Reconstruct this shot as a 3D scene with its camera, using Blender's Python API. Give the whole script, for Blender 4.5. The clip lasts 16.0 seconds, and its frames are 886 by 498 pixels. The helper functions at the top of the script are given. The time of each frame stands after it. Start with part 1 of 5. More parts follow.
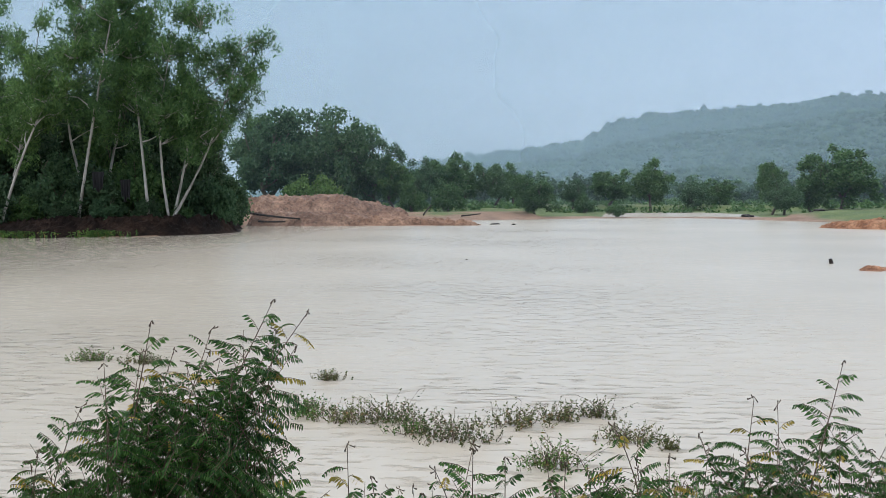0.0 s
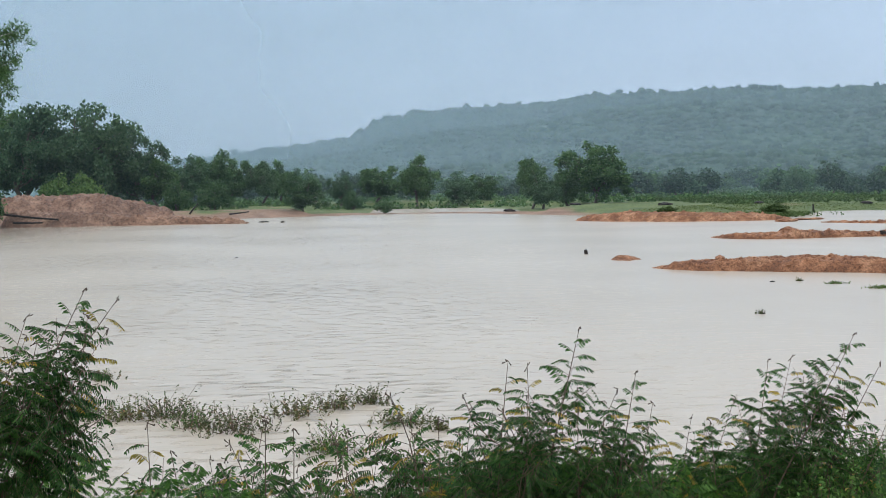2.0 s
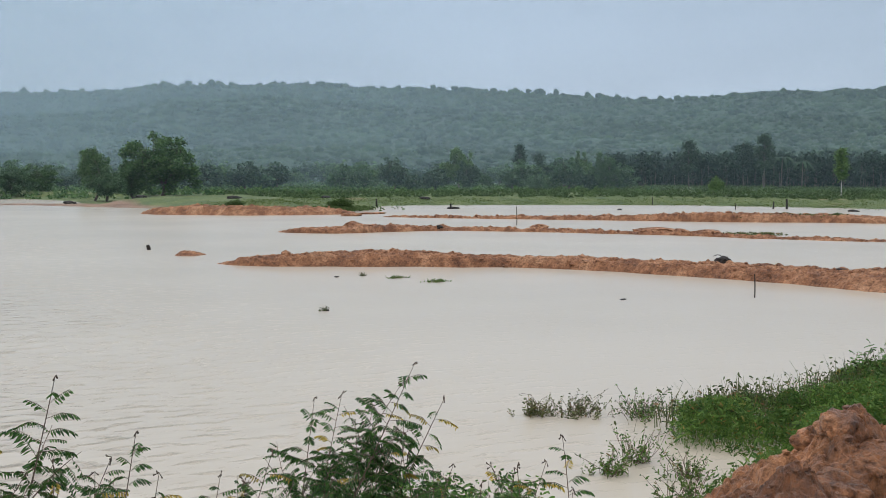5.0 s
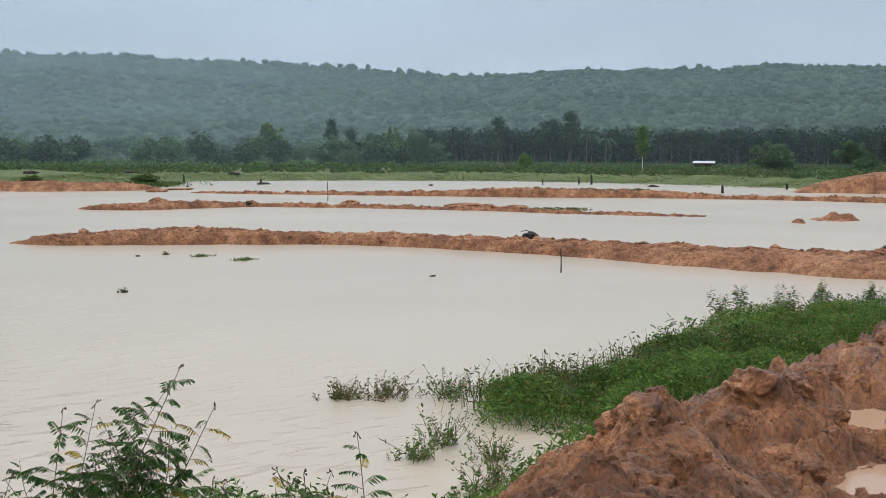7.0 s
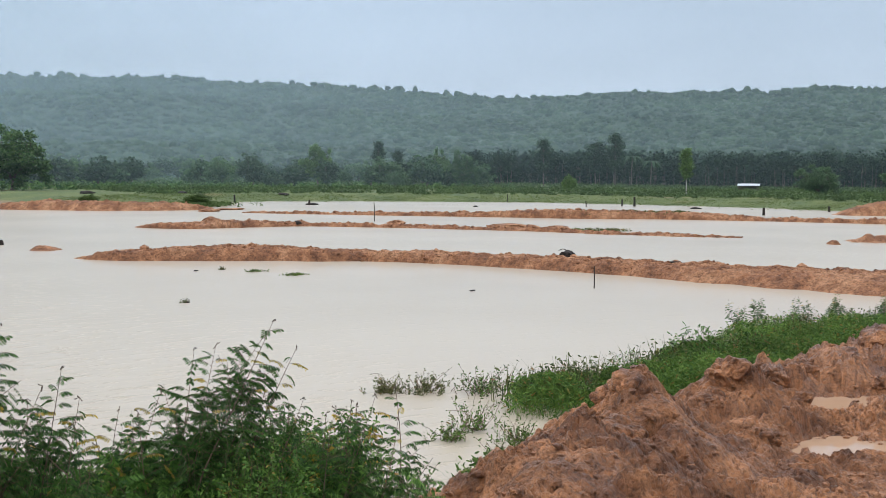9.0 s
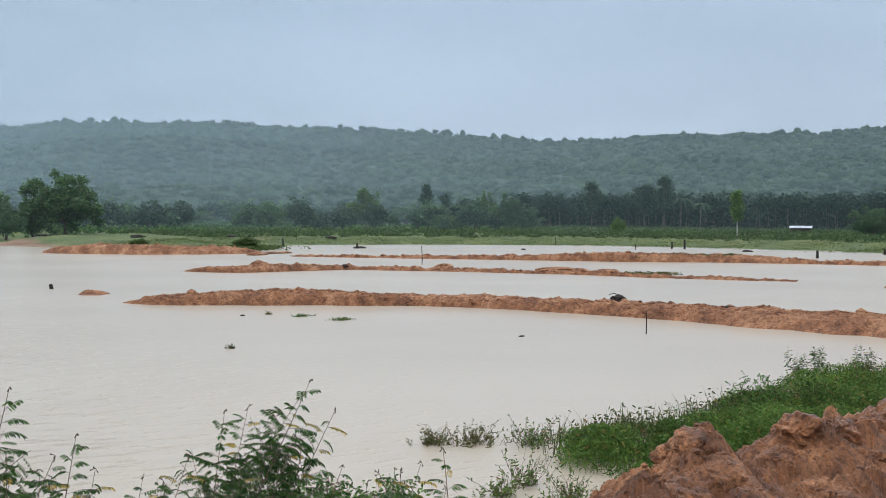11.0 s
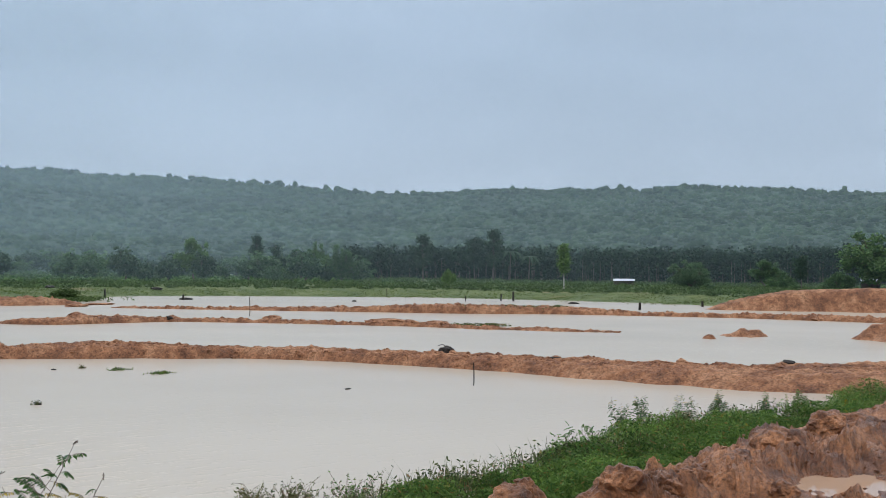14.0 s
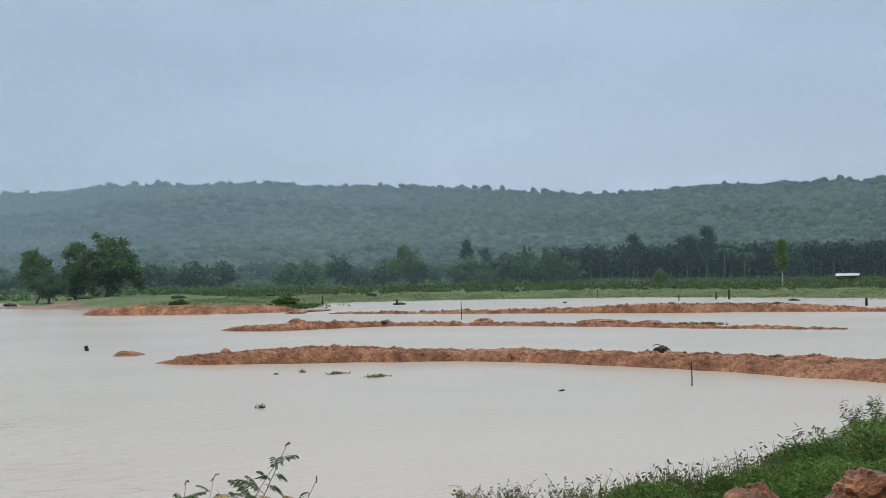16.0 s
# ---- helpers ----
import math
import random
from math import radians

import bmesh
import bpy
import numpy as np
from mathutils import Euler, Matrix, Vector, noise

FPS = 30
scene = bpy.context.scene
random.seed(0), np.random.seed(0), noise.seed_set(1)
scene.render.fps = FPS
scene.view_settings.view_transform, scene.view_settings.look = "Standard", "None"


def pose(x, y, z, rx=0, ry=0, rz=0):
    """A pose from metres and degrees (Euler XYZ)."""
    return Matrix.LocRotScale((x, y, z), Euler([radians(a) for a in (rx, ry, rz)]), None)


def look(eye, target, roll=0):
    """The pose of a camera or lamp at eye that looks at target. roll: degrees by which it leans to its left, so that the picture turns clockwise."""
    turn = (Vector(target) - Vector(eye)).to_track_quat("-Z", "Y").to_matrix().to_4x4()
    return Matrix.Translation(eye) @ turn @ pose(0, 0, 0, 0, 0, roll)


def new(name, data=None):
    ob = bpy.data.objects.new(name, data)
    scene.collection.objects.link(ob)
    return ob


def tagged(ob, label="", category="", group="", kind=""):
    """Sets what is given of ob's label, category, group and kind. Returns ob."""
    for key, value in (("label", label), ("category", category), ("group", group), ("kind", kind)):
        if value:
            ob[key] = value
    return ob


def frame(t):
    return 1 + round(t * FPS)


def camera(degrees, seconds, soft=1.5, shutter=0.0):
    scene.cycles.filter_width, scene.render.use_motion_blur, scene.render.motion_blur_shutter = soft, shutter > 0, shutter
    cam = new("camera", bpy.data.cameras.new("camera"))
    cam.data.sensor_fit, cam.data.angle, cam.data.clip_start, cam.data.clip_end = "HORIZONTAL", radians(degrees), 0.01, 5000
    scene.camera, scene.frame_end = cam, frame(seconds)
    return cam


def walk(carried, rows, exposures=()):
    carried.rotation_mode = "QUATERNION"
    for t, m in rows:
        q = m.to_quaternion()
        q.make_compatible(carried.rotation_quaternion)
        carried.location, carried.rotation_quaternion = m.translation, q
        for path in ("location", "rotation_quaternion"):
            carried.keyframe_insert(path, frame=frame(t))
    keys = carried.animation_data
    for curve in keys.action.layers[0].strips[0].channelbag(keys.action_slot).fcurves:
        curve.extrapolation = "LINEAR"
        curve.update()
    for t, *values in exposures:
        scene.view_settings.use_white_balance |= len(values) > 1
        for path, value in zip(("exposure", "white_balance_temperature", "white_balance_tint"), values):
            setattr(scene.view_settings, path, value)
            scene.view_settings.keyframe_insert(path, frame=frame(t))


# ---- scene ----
LENS = 41.8
# seconds, place, tilt, heading, lean
ROWS = [
    (0, -0.220, 0.220, 3.192, -2.822, -7.060, -0.445),
    (0.5, -0.210, 0.200, 3.192, -2.949, -4.273, -0.574),
    (1, -0.210, 0.000, 3.192, -3.076, -1.343, -0.781),
    (1.5, -0.235, -0.270, 3.192, -3.045, 1.492, -0.858),
    (2, -0.260, -0.420, 3.192, -3.105, 4.327, -0.980),
    (2.5, -0.290, -0.520, 3.202, -2.910, 7.588, -0.853),
    (3, -0.300, -0.560, 3.205, -2.459, 11.786, -0.515),
    (3.5, -0.220, -0.420, 3.190, -2.253, 15.178, -0.399),
    (4, -0.020, 0.100, 3.192, -2.286, 18.262, -0.510),
    (4.5, 0.130, 0.500, 3.194, -2.945, 22.304, -0.284),
    (5, 0.270, 0.780, 3.196, -3.624, 25.318, 0.014),
    (5.2, 0.310, 0.860, 3.197, -3.836, 26.539, -0.074),
    (7.3, 0.620, 1.150, 3.205, -4.835, 34.775, 0.292),
    (7.5, 0.520, 0.920, 3.206, -4.821, 34.458, 0.358),
    (7.9, 0.200, 0.400, 3.208, -4.573, 34.294, 0.463),
    (8, 0.100, 0.220, 3.208, -4.527, 34.107, 0.491),
    (8.5, -0.200, -0.300, 3.210, -4.205, 33.423, 0.565),
    (9, -0.300, -0.500, 3.211, -3.763, 32.260, 0.435),
    (11.3, -0.020, 0.000, 3.231, -0.841, 29.838, 0.069),
    (11.5, -0.003, 0.028, 3.229, -0.032, 30.838, 0.130),
    (12, 0.070, 0.022, 3.216, 0.689, 32.645, 1.224),
    (12.5, 0.145, 0.065, 3.214, 0.691, 35.188, 1.927),
    (13, 0.209, 0.167, 3.203, 0.804, 37.824, 0.969),
    (13.5, 0.293, 0.233, 3.188, 1.099, 38.860, 0.616),
    (14, 0.365, 0.291, 3.176, 0.972, 38.132, 0.593),
    (14.5, 0.409, 0.392, 3.163, 0.952, 37.663, -0.558),
    (15, 0.457, 0.459, 3.138, 1.068, 35.401, -0.239),
    (15.5, 0.508, 0.476, 3.137, 1.268, 30.589, 0.075),
    (16, 0.530, 0.590, 3.122, 1.115, 27.851, -0.913),
]
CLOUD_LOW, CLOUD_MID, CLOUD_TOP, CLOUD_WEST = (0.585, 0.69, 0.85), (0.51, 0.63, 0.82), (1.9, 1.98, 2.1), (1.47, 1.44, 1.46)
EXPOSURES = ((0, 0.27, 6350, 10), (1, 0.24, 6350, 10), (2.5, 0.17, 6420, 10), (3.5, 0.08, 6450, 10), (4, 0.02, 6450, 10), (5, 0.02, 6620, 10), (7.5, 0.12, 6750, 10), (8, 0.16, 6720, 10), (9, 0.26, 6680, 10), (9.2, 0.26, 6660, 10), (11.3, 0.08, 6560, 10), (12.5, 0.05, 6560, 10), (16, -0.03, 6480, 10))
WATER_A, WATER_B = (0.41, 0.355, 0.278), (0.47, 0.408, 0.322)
# tint of the added haze sheets; then radius, height and amount of each
HAZE_TINT = (0.495, 0.645, 0.72)
HAZE_SHEETS = ((112, 45, 0.025), (182, 70, 0.07), (232, 90, 0.11), (318, 125, 0.15), (430, 170, 0.19), (560, 220, 0.215))
cam = camera(LENS, 16.0, 0.7)


def stand(x, y, z, tilt, heading, lean):
    return pose(x, y, z, 90 + tilt, 0, -heading) @ pose(0, 0, 0, 0, 0, lean)


walk(cam, [(r[0], stand(*r[1:])) for r in ROWS], EXPOSURES)

# ---- world and sun: an overcast, rainy sky ----
world = bpy.data.worlds.new("overcast_sky")
scene.world = world
world.use_nodes = True
wn, wl = world.node_tree.nodes, world.node_tree.links
wn.clear()


def wnode(kind, **kw):
    n = wn.new(kind)
    for k, v in kw.items():
        n.inputs[k].default_value = v
    return n


sky = wn.new("ShaderNodeTexSky")
sky.sky_type, sky.sun_disc = "NISHITA", False
sky.sun_elevation, sky.sun_rotation = radians(48), radians(-60)
sky.air_density, sky.dust_density, sky.ozone_density = 1.0, 4.0, 1.0
sky_bg = wnode("ShaderNodeBackground", Strength=0.09)
wl.new(sky.outputs[0], sky_bg.inputs[0])
tc = wn.new("ShaderNodeTexCoord")
sep = wn.new("ShaderNodeSeparateXYZ")
wl.new(tc.outputs["Generated"], sep.inputs[0])
# cloud deck: grey-blue near the horizon, brighter towards the zenith
ramp = wn.new("ShaderNodeValToRGB")
els = ramp.color_ramp.elements
els[0].position, els[0].color = 0.0, (*CLOUD_LOW, 1)
els[1].position, els[1].color = 1.0, (*CLOUD_TOP, 1)
for place in (0.18, 0.32):
    els.new(place).color = (*CLOUD_MID, 1)
wl.new(sep.outputs["Z"], ramp.inputs[0])
# broad brighter side of the deck (towards the west) and soft cloud streaks
side = wnode("ShaderNodeVectorMath")
side.operation = "DOT_PRODUCT"
side.inputs[1].default_value = (-0.55, 0.83, 0.0)
wl.new(tc.outputs["Generated"], side.inputs[0])
side_r = wn.new("ShaderNodeMapRange")
side_r.inputs["From Min"].default_value, side_r.inputs["From Max"].default_value = 0.2, 1.0
side_r.inputs["To Min"].default_value, side_r.inputs["To Max"].default_value = 0.0, 1.0
wl.new(side.outputs["Value"], side_r.inputs["Value"])
cmap = wn.new("ShaderNodeMapping")
cmap.inputs["Scale"].default_value = (1.6, 1.6, 7.0)
wl.new(tc.outputs["Generated"], cmap.inputs[0])
cn = wnode("ShaderNodeTexNoise", Scale=2.2, Detail=5.0, Roughness=0.55)
wl.new(cmap.outputs[0], cn.inputs["Vector"])
cn_r = wn.new("ShaderNodeMapRange")
cn_r.inputs["From Min"].default_value, cn_r.inputs["From Max"].default_value = 0.3, 0.7
cn_r.inputs["To Min"].default_value, cn_r.inputs["To Max"].default_value = 0.92, 1.08
wl.new(cn.outputs["Fac"], cn_r.inputs["Value"])
warm = wn.new("ShaderNodeMix")
warm.data_type, warm.blend_type = "RGBA", "MULTIPLY"
warm.inputs["B"].default_value = (*CLOUD_WEST, 1)
wl.new(side_r.outputs[0], warm.inputs["Factor"])
wl.new(ramp.outputs[0], warm.inputs["A"])
cl = wn.new("ShaderNodeVectorMath")
cl.operation = "SCALE"
wl.new(warm.outputs["Result"], cl.inputs[0])
wl.new(cn_r.outputs[0], cl.inputs["Scale"])
cloud_bg = wnode("ShaderNodeBackground", Strength=1.0)
wl.new(cl.outputs[0], cloud_bg.inputs[0])
mixw = wnode("ShaderNodeMixShader", Fac=0.88)
wl.new(sky_bg.outputs[0], mixw.inputs[1])
wl.new(cloud_bg.outputs[0], mixw.inputs[2])
wout = wn.new("ShaderNodeOutputWorld")
wl.new(mixw.outputs[0], wout.inputs[0])

sun = new("sun", bpy.data.lights.new("sun", "SUN"))
sun.data.energy, sun.data.angle, sun.data.color = 0.7, radians(30), (1.0, 0.97, 0.93)
sun.matrix_world = look((-60, 20, 70), (0, 60, 0))
# ---- materials ----
def material(name):
    m = bpy.data.materials.new(name)
    m.use_nodes = True
    n, l = m.node_tree.nodes, m.node_tree.links
    return m, n, l, n["Principled BSDF"]


def noise_node(n, l, scale, detail=6.0, rough=0.6, stretch=None, object_space=True):
    t = n.new("ShaderNodeTexCoord")
    x = n.new("ShaderNodeTexNoise")
    x.inputs["Scale"].default_value, x.inputs["Detail"].default_value, x.inputs["Roughness"].default_value = scale, detail, rough
    src = t.outputs["Object"]
    if stretch:
        mp = n.new("ShaderNodeMapping")
        mp.inputs["Scale"].default_value = stretch
        l.new(src, mp.inputs[0])
        src = mp.outputs[0]
    l.new(src, x.inputs["Vector"])
    return x.outputs["Fac"]


def ramp_node(n, l, fac, stops):
    r = n.new("ShaderNodeValToRGB")
    e = r.color_ramp.elements
    e[0].position, e[0].color = stops[0][0], (*stops[0][1], 1)
    e[1].position, e[1].color = stops[-1][0], (*stops[-1][1], 1)
    for p, c in stops[1:-1]:
        e.new(p).color = (*c, 1)
    l.new(fac, r.inputs[0])
    return r.outputs[0]


def mix_node(n, l, fac, a, b, blend="MIX"):
    m = n.new("ShaderNodeMix")
    m.data_type, m.blend_type = "RGBA", blend
    for key, v in (("Factor", fac), ("A", a), ("B", b)):
        if hasattr(v, "links") or hasattr(v, "is_linked"):
            l.new(v, m.inputs[key])
        else:
            m.inputs[key].default_value = v if key == "Factor" else (*v, 1)
    return m.outputs["Result"]


def bump_node(n, l, bsdf, height, strength, distance):
    b = n.new("ShaderNodeBump")
    b.inputs["Strength"].default_value, b.inputs["Distance"].default_value = strength, distance
    l.new(height, b.inputs["Height"])
    l.new(b.outputs[0], bsdf.inputs["Normal"])
    return b


def soil(name, dark, base, light, wet=0.75, scale=1.0, gloss=0.5):
    m, n, l, s = material(name)
    s.inputs["Specular IOR Level"].default_value = gloss
    big = noise_node(n, l, 0.5 * scale, 4)
    fine = noise_node(n, l, 9.0 * scale, 8, 0.7)
    medium = noise_node(n, l, 2.2 * scale, 6, 0.65)
    c1 = ramp_node(n, l, big, [(0.36, dark), (0.5, base), (0.64, light)])
    c2 = ramp_node(n, l, fine, [(0.36, (0.45, 0.41, 0.38)), (0.5, (1, 1, 1)), (0.66, (1.3, 1.27, 1.22))])
    c3 = ramp_node(n, l, medium, [(0.36, (0.62, 0.58, 0.55)), (0.52, (1, 1, 1)), (0.68, (1.28, 1.3, 1.32))])
    c1 = mix_node(n, l, 1.0, c1, c3, "MULTIPLY")
    l.new(mix_node(n, l, 1.0, c1, c2, "MULTIPLY"), s.inputs["Base Color"])
    r = n.new("ShaderNodeMapRange")
    r.inputs["To Min"].default_value, r.inputs["To Max"].default_value = wet - 0.25, wet + 0.15
    l.new(big, r.inputs["Value"])
    l.new(r.outputs[0], s.inputs["Roughness"])
    bump_node(n, l, s, fine, 0.9, 0.06)
    return m


def foliage(name, dark, light, trans=0.35, rough=0.55, tip=None, patch=0.5, low=0.8, high=1.12):
    """Leaves: each leaf has its own tone; light shines through a little."""
    m, n, l, s = material(name)
    g = n.new("ShaderNodeNewGeometry")
    o = n.new("ShaderNodeObjectInfo")
    stops = [(0.0, dark), (0.85, light)]
    if tip:
        stops = [(0.0, dark), (0.8, light), (0.93, light), (0.97, tip)]
    c = ramp_node(n, l, g.outputs["Random Per Island"], stops)
    tone = ramp_node(n, l, o.outputs["Random"], [(0.0, (0.8, 0.85, 0.85)), (1.0, (1.15, 1.12, 1.0))])
    c = mix_node(n, l, 1.0, c, tone, "MULTIPLY")
    big = ramp_node(n, l, noise_node(n, l, patch, 4), [(0.3, (low, low + 0.02, low + 0.05)), (0.7, (high, high - 0.02, high - 0.1))])
    c = mix_node(n, l, 1.0, c, big, "MULTIPLY")
    l.new(c, s.inputs["Base Color"])
    s.inputs["Roughness"].default_value = rough
    s.inputs["Specular IOR Level"].default_value = 0.15
    t = n.new("ShaderNodeBsdfTranslucent")
    l.new(c, t.inputs[0])
    mx = n.new("ShaderNodeMixShader")
    mx.inputs[0].default_value = trans
    l.new(s.outputs[0], mx.inputs[1])
    l.new(t.outputs[0], mx.inputs[2])
    l.new(mx.outputs[0], n["Material Output"].inputs[0])
    return m


def bark(name, dark, light, scale=3.0, rough=0.85):
    m, n, l, s = material(name)
    f = noise_node(n, l, scale, 6, 0.65, (1, 1, 0.25))
    l.new(ramp_node(n, l, f, [(0.3, dark), (0.65, light)]), s.inputs["Base Color"])
    s.inputs["Roughness"].default_value = rough
    bump_node(n, l, s, f, 0.5, 0.03)
    return m


def muddy_water():
    m, n, l, s = material("muddy_water")
    big = noise_node(n, l, 0.06, 3)
    l.new(ramp_node(n, l, big, [(0.3, WATER_A), (0.7, WATER_B)]), s.inputs["Base Color"])
    s.inputs["IOR"].default_value = 1.33
    s.inputs["Specular IOR Level"].default_value = 0.55
    a = noise_node(n, l, 2.1, 4, 0.6, (0.8, 2.5, 1))
    b = noise_node(n, l, 0.9, 3, 0.5, (0.55, 1.5, 1))
    add = n.new("ShaderNodeMath")
    add.operation = "MULTIPLY_ADD"
    add.inputs[1].default_value = 0.35
    dash = n.new("ShaderNodeMapRange")
    dash.interpolation_type = "SMOOTHSTEP"
    dash.inputs["From Min"].default_value, dash.inputs["From Max"].default_value = 0.53, 0.72
    l.new(a, dash.inputs["Value"])
    l.new(b, add.inputs[0])
    l.new(dash.outputs[0], add.inputs[2])
    # calm and ruffled patches
    patch = n.new("ShaderNodeMapRange")
    patch.inputs["From Min"].default_value, patch.inputs["From Max"].default_value = 0.38, 0.62
    patch.inputs["To Min"].default_value, patch.inputs["To Max"].default_value = 0.25, 0.9
    l.new(noise_node(n, l, 0.05, 2), patch.inputs["Value"])
    bmp = bump_node(n, l, s, add.outputs[0], 0.3, 0.12)
    # the wind ruffles the open water and leaves the sheltered basins calm
    pos, sep, lee, mul = (n.new("ShaderNode" + k) for k in ("TexCoord", "SeparateXYZ", "MapRange", "Math"))
    l.new(pos.outputs["Object"], sep.inputs[0])
    l.new(sep.outputs[0], lee.inputs["Value"])
    lee.inputs["From Min"].default_value, lee.inputs["From Max"].default_value = -2.0, 10.0
    lee.inputs["To Min"].default_value, lee.inputs["To Max"].default_value = 1.6, 0.12
    mul.operation = "MULTIPLY"
    l.new(patch.outputs[0], mul.inputs[0])
    l.new(lee.outputs[0], mul.inputs[1])
    l.new(mul.outputs[0], bmp.inputs["Strength"])
    # smooth water in the shelter of the tall trees
    calm = n.new("ShaderNodeMapRange")
    calm.interpolation_type = "SMOOTHSTEP"
    calm.inputs["From Min"].default_value, calm.inputs["From Max"].default_value = -36.0, -14.0
    calm.inputs["To Min"].default_value, calm.inputs["To Max"].default_value = 0.06, 0.25
    l.new(sep.outputs[0], calm.inputs["Value"])
    l.new(calm.outputs[0], s.inputs["Roughness"])
    return m


M_WATER = muddy_water()
M_PUDDLE, pn_, pl_, ps_ = material("puddle_water")
ps_.inputs["Base Color"].default_value = (0.4, 0.26, 0.17, 1)
ps_.inputs["Roughness"].default_value, ps_.inputs["IOR"].default_value = 0.05, 1.33
bump_node(pn_, pl_, ps_, noise_node(pn_, pl_, 6, 3), 0.1, 0.01)
M_RED = soil("red_earth", (0.145, 0.075, 0.045), (0.215, 0.12, 0.076), (0.29, 0.178, 0.12), 0.85, 0.45)
M_DIKE = soil("orange_earth", (0.15, 0.063, 0.03), (0.26, 0.118, 0.058), (0.36, 0.19, 0.105), 0.8, 1.6, 0.3)
M_MUD = soil("wet_red_mud", (0.135, 0.05, 0.02), (0.26, 0.108, 0.044), (0.4, 0.18, 0.08), 0.44, 2.8)
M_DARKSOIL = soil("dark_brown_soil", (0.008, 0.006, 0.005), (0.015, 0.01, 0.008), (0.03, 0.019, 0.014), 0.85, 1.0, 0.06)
M_LEAF_EUCA = foliage("hanging_leaves", (0.05, 0.11, 0.045), (0.15, 0.25, 0.09), 0.45)
M_LEAF_DARK = foliage("dark_leaves", (0.045, 0.095, 0.05), (0.115, 0.19, 0.095), 0.4)
M_LEAF_MID = foliage("green_leaves", (0.04, 0.095, 0.038), (0.12, 0.2, 0.075), 0.4)
# darker leaves: far belt, and shade inside the grove put into the colour
M_LEAF_FAR_SHADE = foliage("far_and_shaded_leaves", (0.026, 0.06, 0.034), (0.07, 0.115, 0.06), 0.3)
M_LEAF_LIGHT = foliage("light_green_leaves", (0.07, 0.14, 0.04), (0.18, 0.28, 0.08))
M_PINE = foliage("dark_needles", (0.015, 0.038, 0.022), (0.04, 0.08, 0.04))
M_HILL = foliage("hill_canopy", (0.017, 0.04, 0.022), (0.036, 0.066, 0.032), 0.1, 0.7, None, 0.025, 0.6, 1.4)
M_PLANT = foliage("plantation_canopy", (0.014, 0.034, 0.018), (0.024, 0.05, 0.025), 0.1, 0.9)
M_LEUC = foliage("feathery_leaves", (0.02, 0.056, 0.02), (0.068, 0.145, 0.035), 0.4, 0.55, None, 4.0, 0.6, 1.35)
M_LEUC_LOW = foliage("low_feathery_leaves", (0.035, 0.09, 0.024), (0.12, 0.24, 0.05), 0.4, 0.55, None, 3.0, 0.55, 1.4)
M_YOUNG = foliage("young_yellow_leaves", (0.17, 0.15, 0.025), (0.42, 0.29, 0.05), 0.4, 0.55, None, 6.0, 0.7, 1.2)
M_HERB = foliage("small_herb_leaves", (0.045, 0.11, 0.028), (0.14, 0.26, 0.06), 0.4, 0.5, (0.3, 0.2, 0.06), 3.0, 0.6, 1.3)
M_GRASS = foliage("bank_grass", (0.036, 0.085, 0.024), (0.115, 0.19, 0.046), 0.4, 0.6, (0.2, 0.14, 0.05), 0.7, 0.45, 1.6)
M_WEED = foliage("water_weed_leaves", (0.05, 0.07, 0.03), (0.14, 0.15, 0.06), 0.35, 0.6, (0.24, 0.14, 0.07))
M_SCRUB = foliage("field_scrub", (0.045, 0.085, 0.026), (0.1, 0.15, 0.05), 0.3, 0.6, None, 0.12, 0.65, 1.25)
M_SHORE = foliage("shore_grass", (0.045, 0.08, 0.014), (0.1, 0.135, 0.03), 0.25, 0.7, None, 0.2, 0.7, 1.2)
M_BARK_PALE = bark("pale_bark", (0.2, 0.18, 0.15), (0.5, 0.47, 0.42))
M_BARK = bark("brown_bark", (0.05, 0.04, 0.03), (0.14, 0.11, 0.085))
M_STEM = bark("reddish_stem", (0.05, 0.035, 0.025), (0.14, 0.09, 0.055), 20)
M_CLOTH = bark("black_cloth", (0.002, 0.002, 0.0025), (0.006, 0.006, 0.007), 2, 0.95)
M_WOODWET = bark("wet_dead_wood", (0.008, 0.006, 0.005), (0.03, 0.023, 0.018), 8, 0.95)


def ground_material():
    m, n, l, s = material("field_ground")
    big = noise_node(n, l, 0.06, 6, 0.6)
    fine = noise_node(n, l, 3.0, 8, 0.7)
    some = noise_node(n, l, 0.35, 6, 0.7, (1.0, 0.6, 1))
    grass = ramp_node(n, l, some, [(0.3, (0.045, 0.075, 0.02)), (0.5, (0.075, 0.105, 0.022)), (0.7, (0.12, 0.135, 0.036))])
    earth = ramp_node(n, l, fine, [(0.3, (0.22, 0.12, 0.07)), (0.7, (0.42, 0.25, 0.15))])
    k = ramp_node(n, l, big, [(0.62, (0, 0, 0)), (0.74, (0.7, 0.7, 0.7))])
    c = mix_node(n, l, k, grass, earth)
    # bare red earth where the shore was dug: mask stored on the mesh
    at = n.new("ShaderNodeAttribute")
    at.attribute_name = "bare"
    ex = ramp_node(n, l, at.outputs["Fac"], [(0.3, (0, 0, 0)), (0.7, (1, 1, 1))])
    red = ramp_node(n, l, some, [(0.3, (0.13, 0.075, 0.045)), (0.7, (0.27, 0.165, 0.105))])
    l.new(mix_node(n, l, ex, c, red), s.inputs["Base Color"])
    s.inputs["Roughness"].default_value = 0.9
    bump_node(n, l, s, fine, 0.5, 0.1)
    return m


M_GROUND = ground_material()


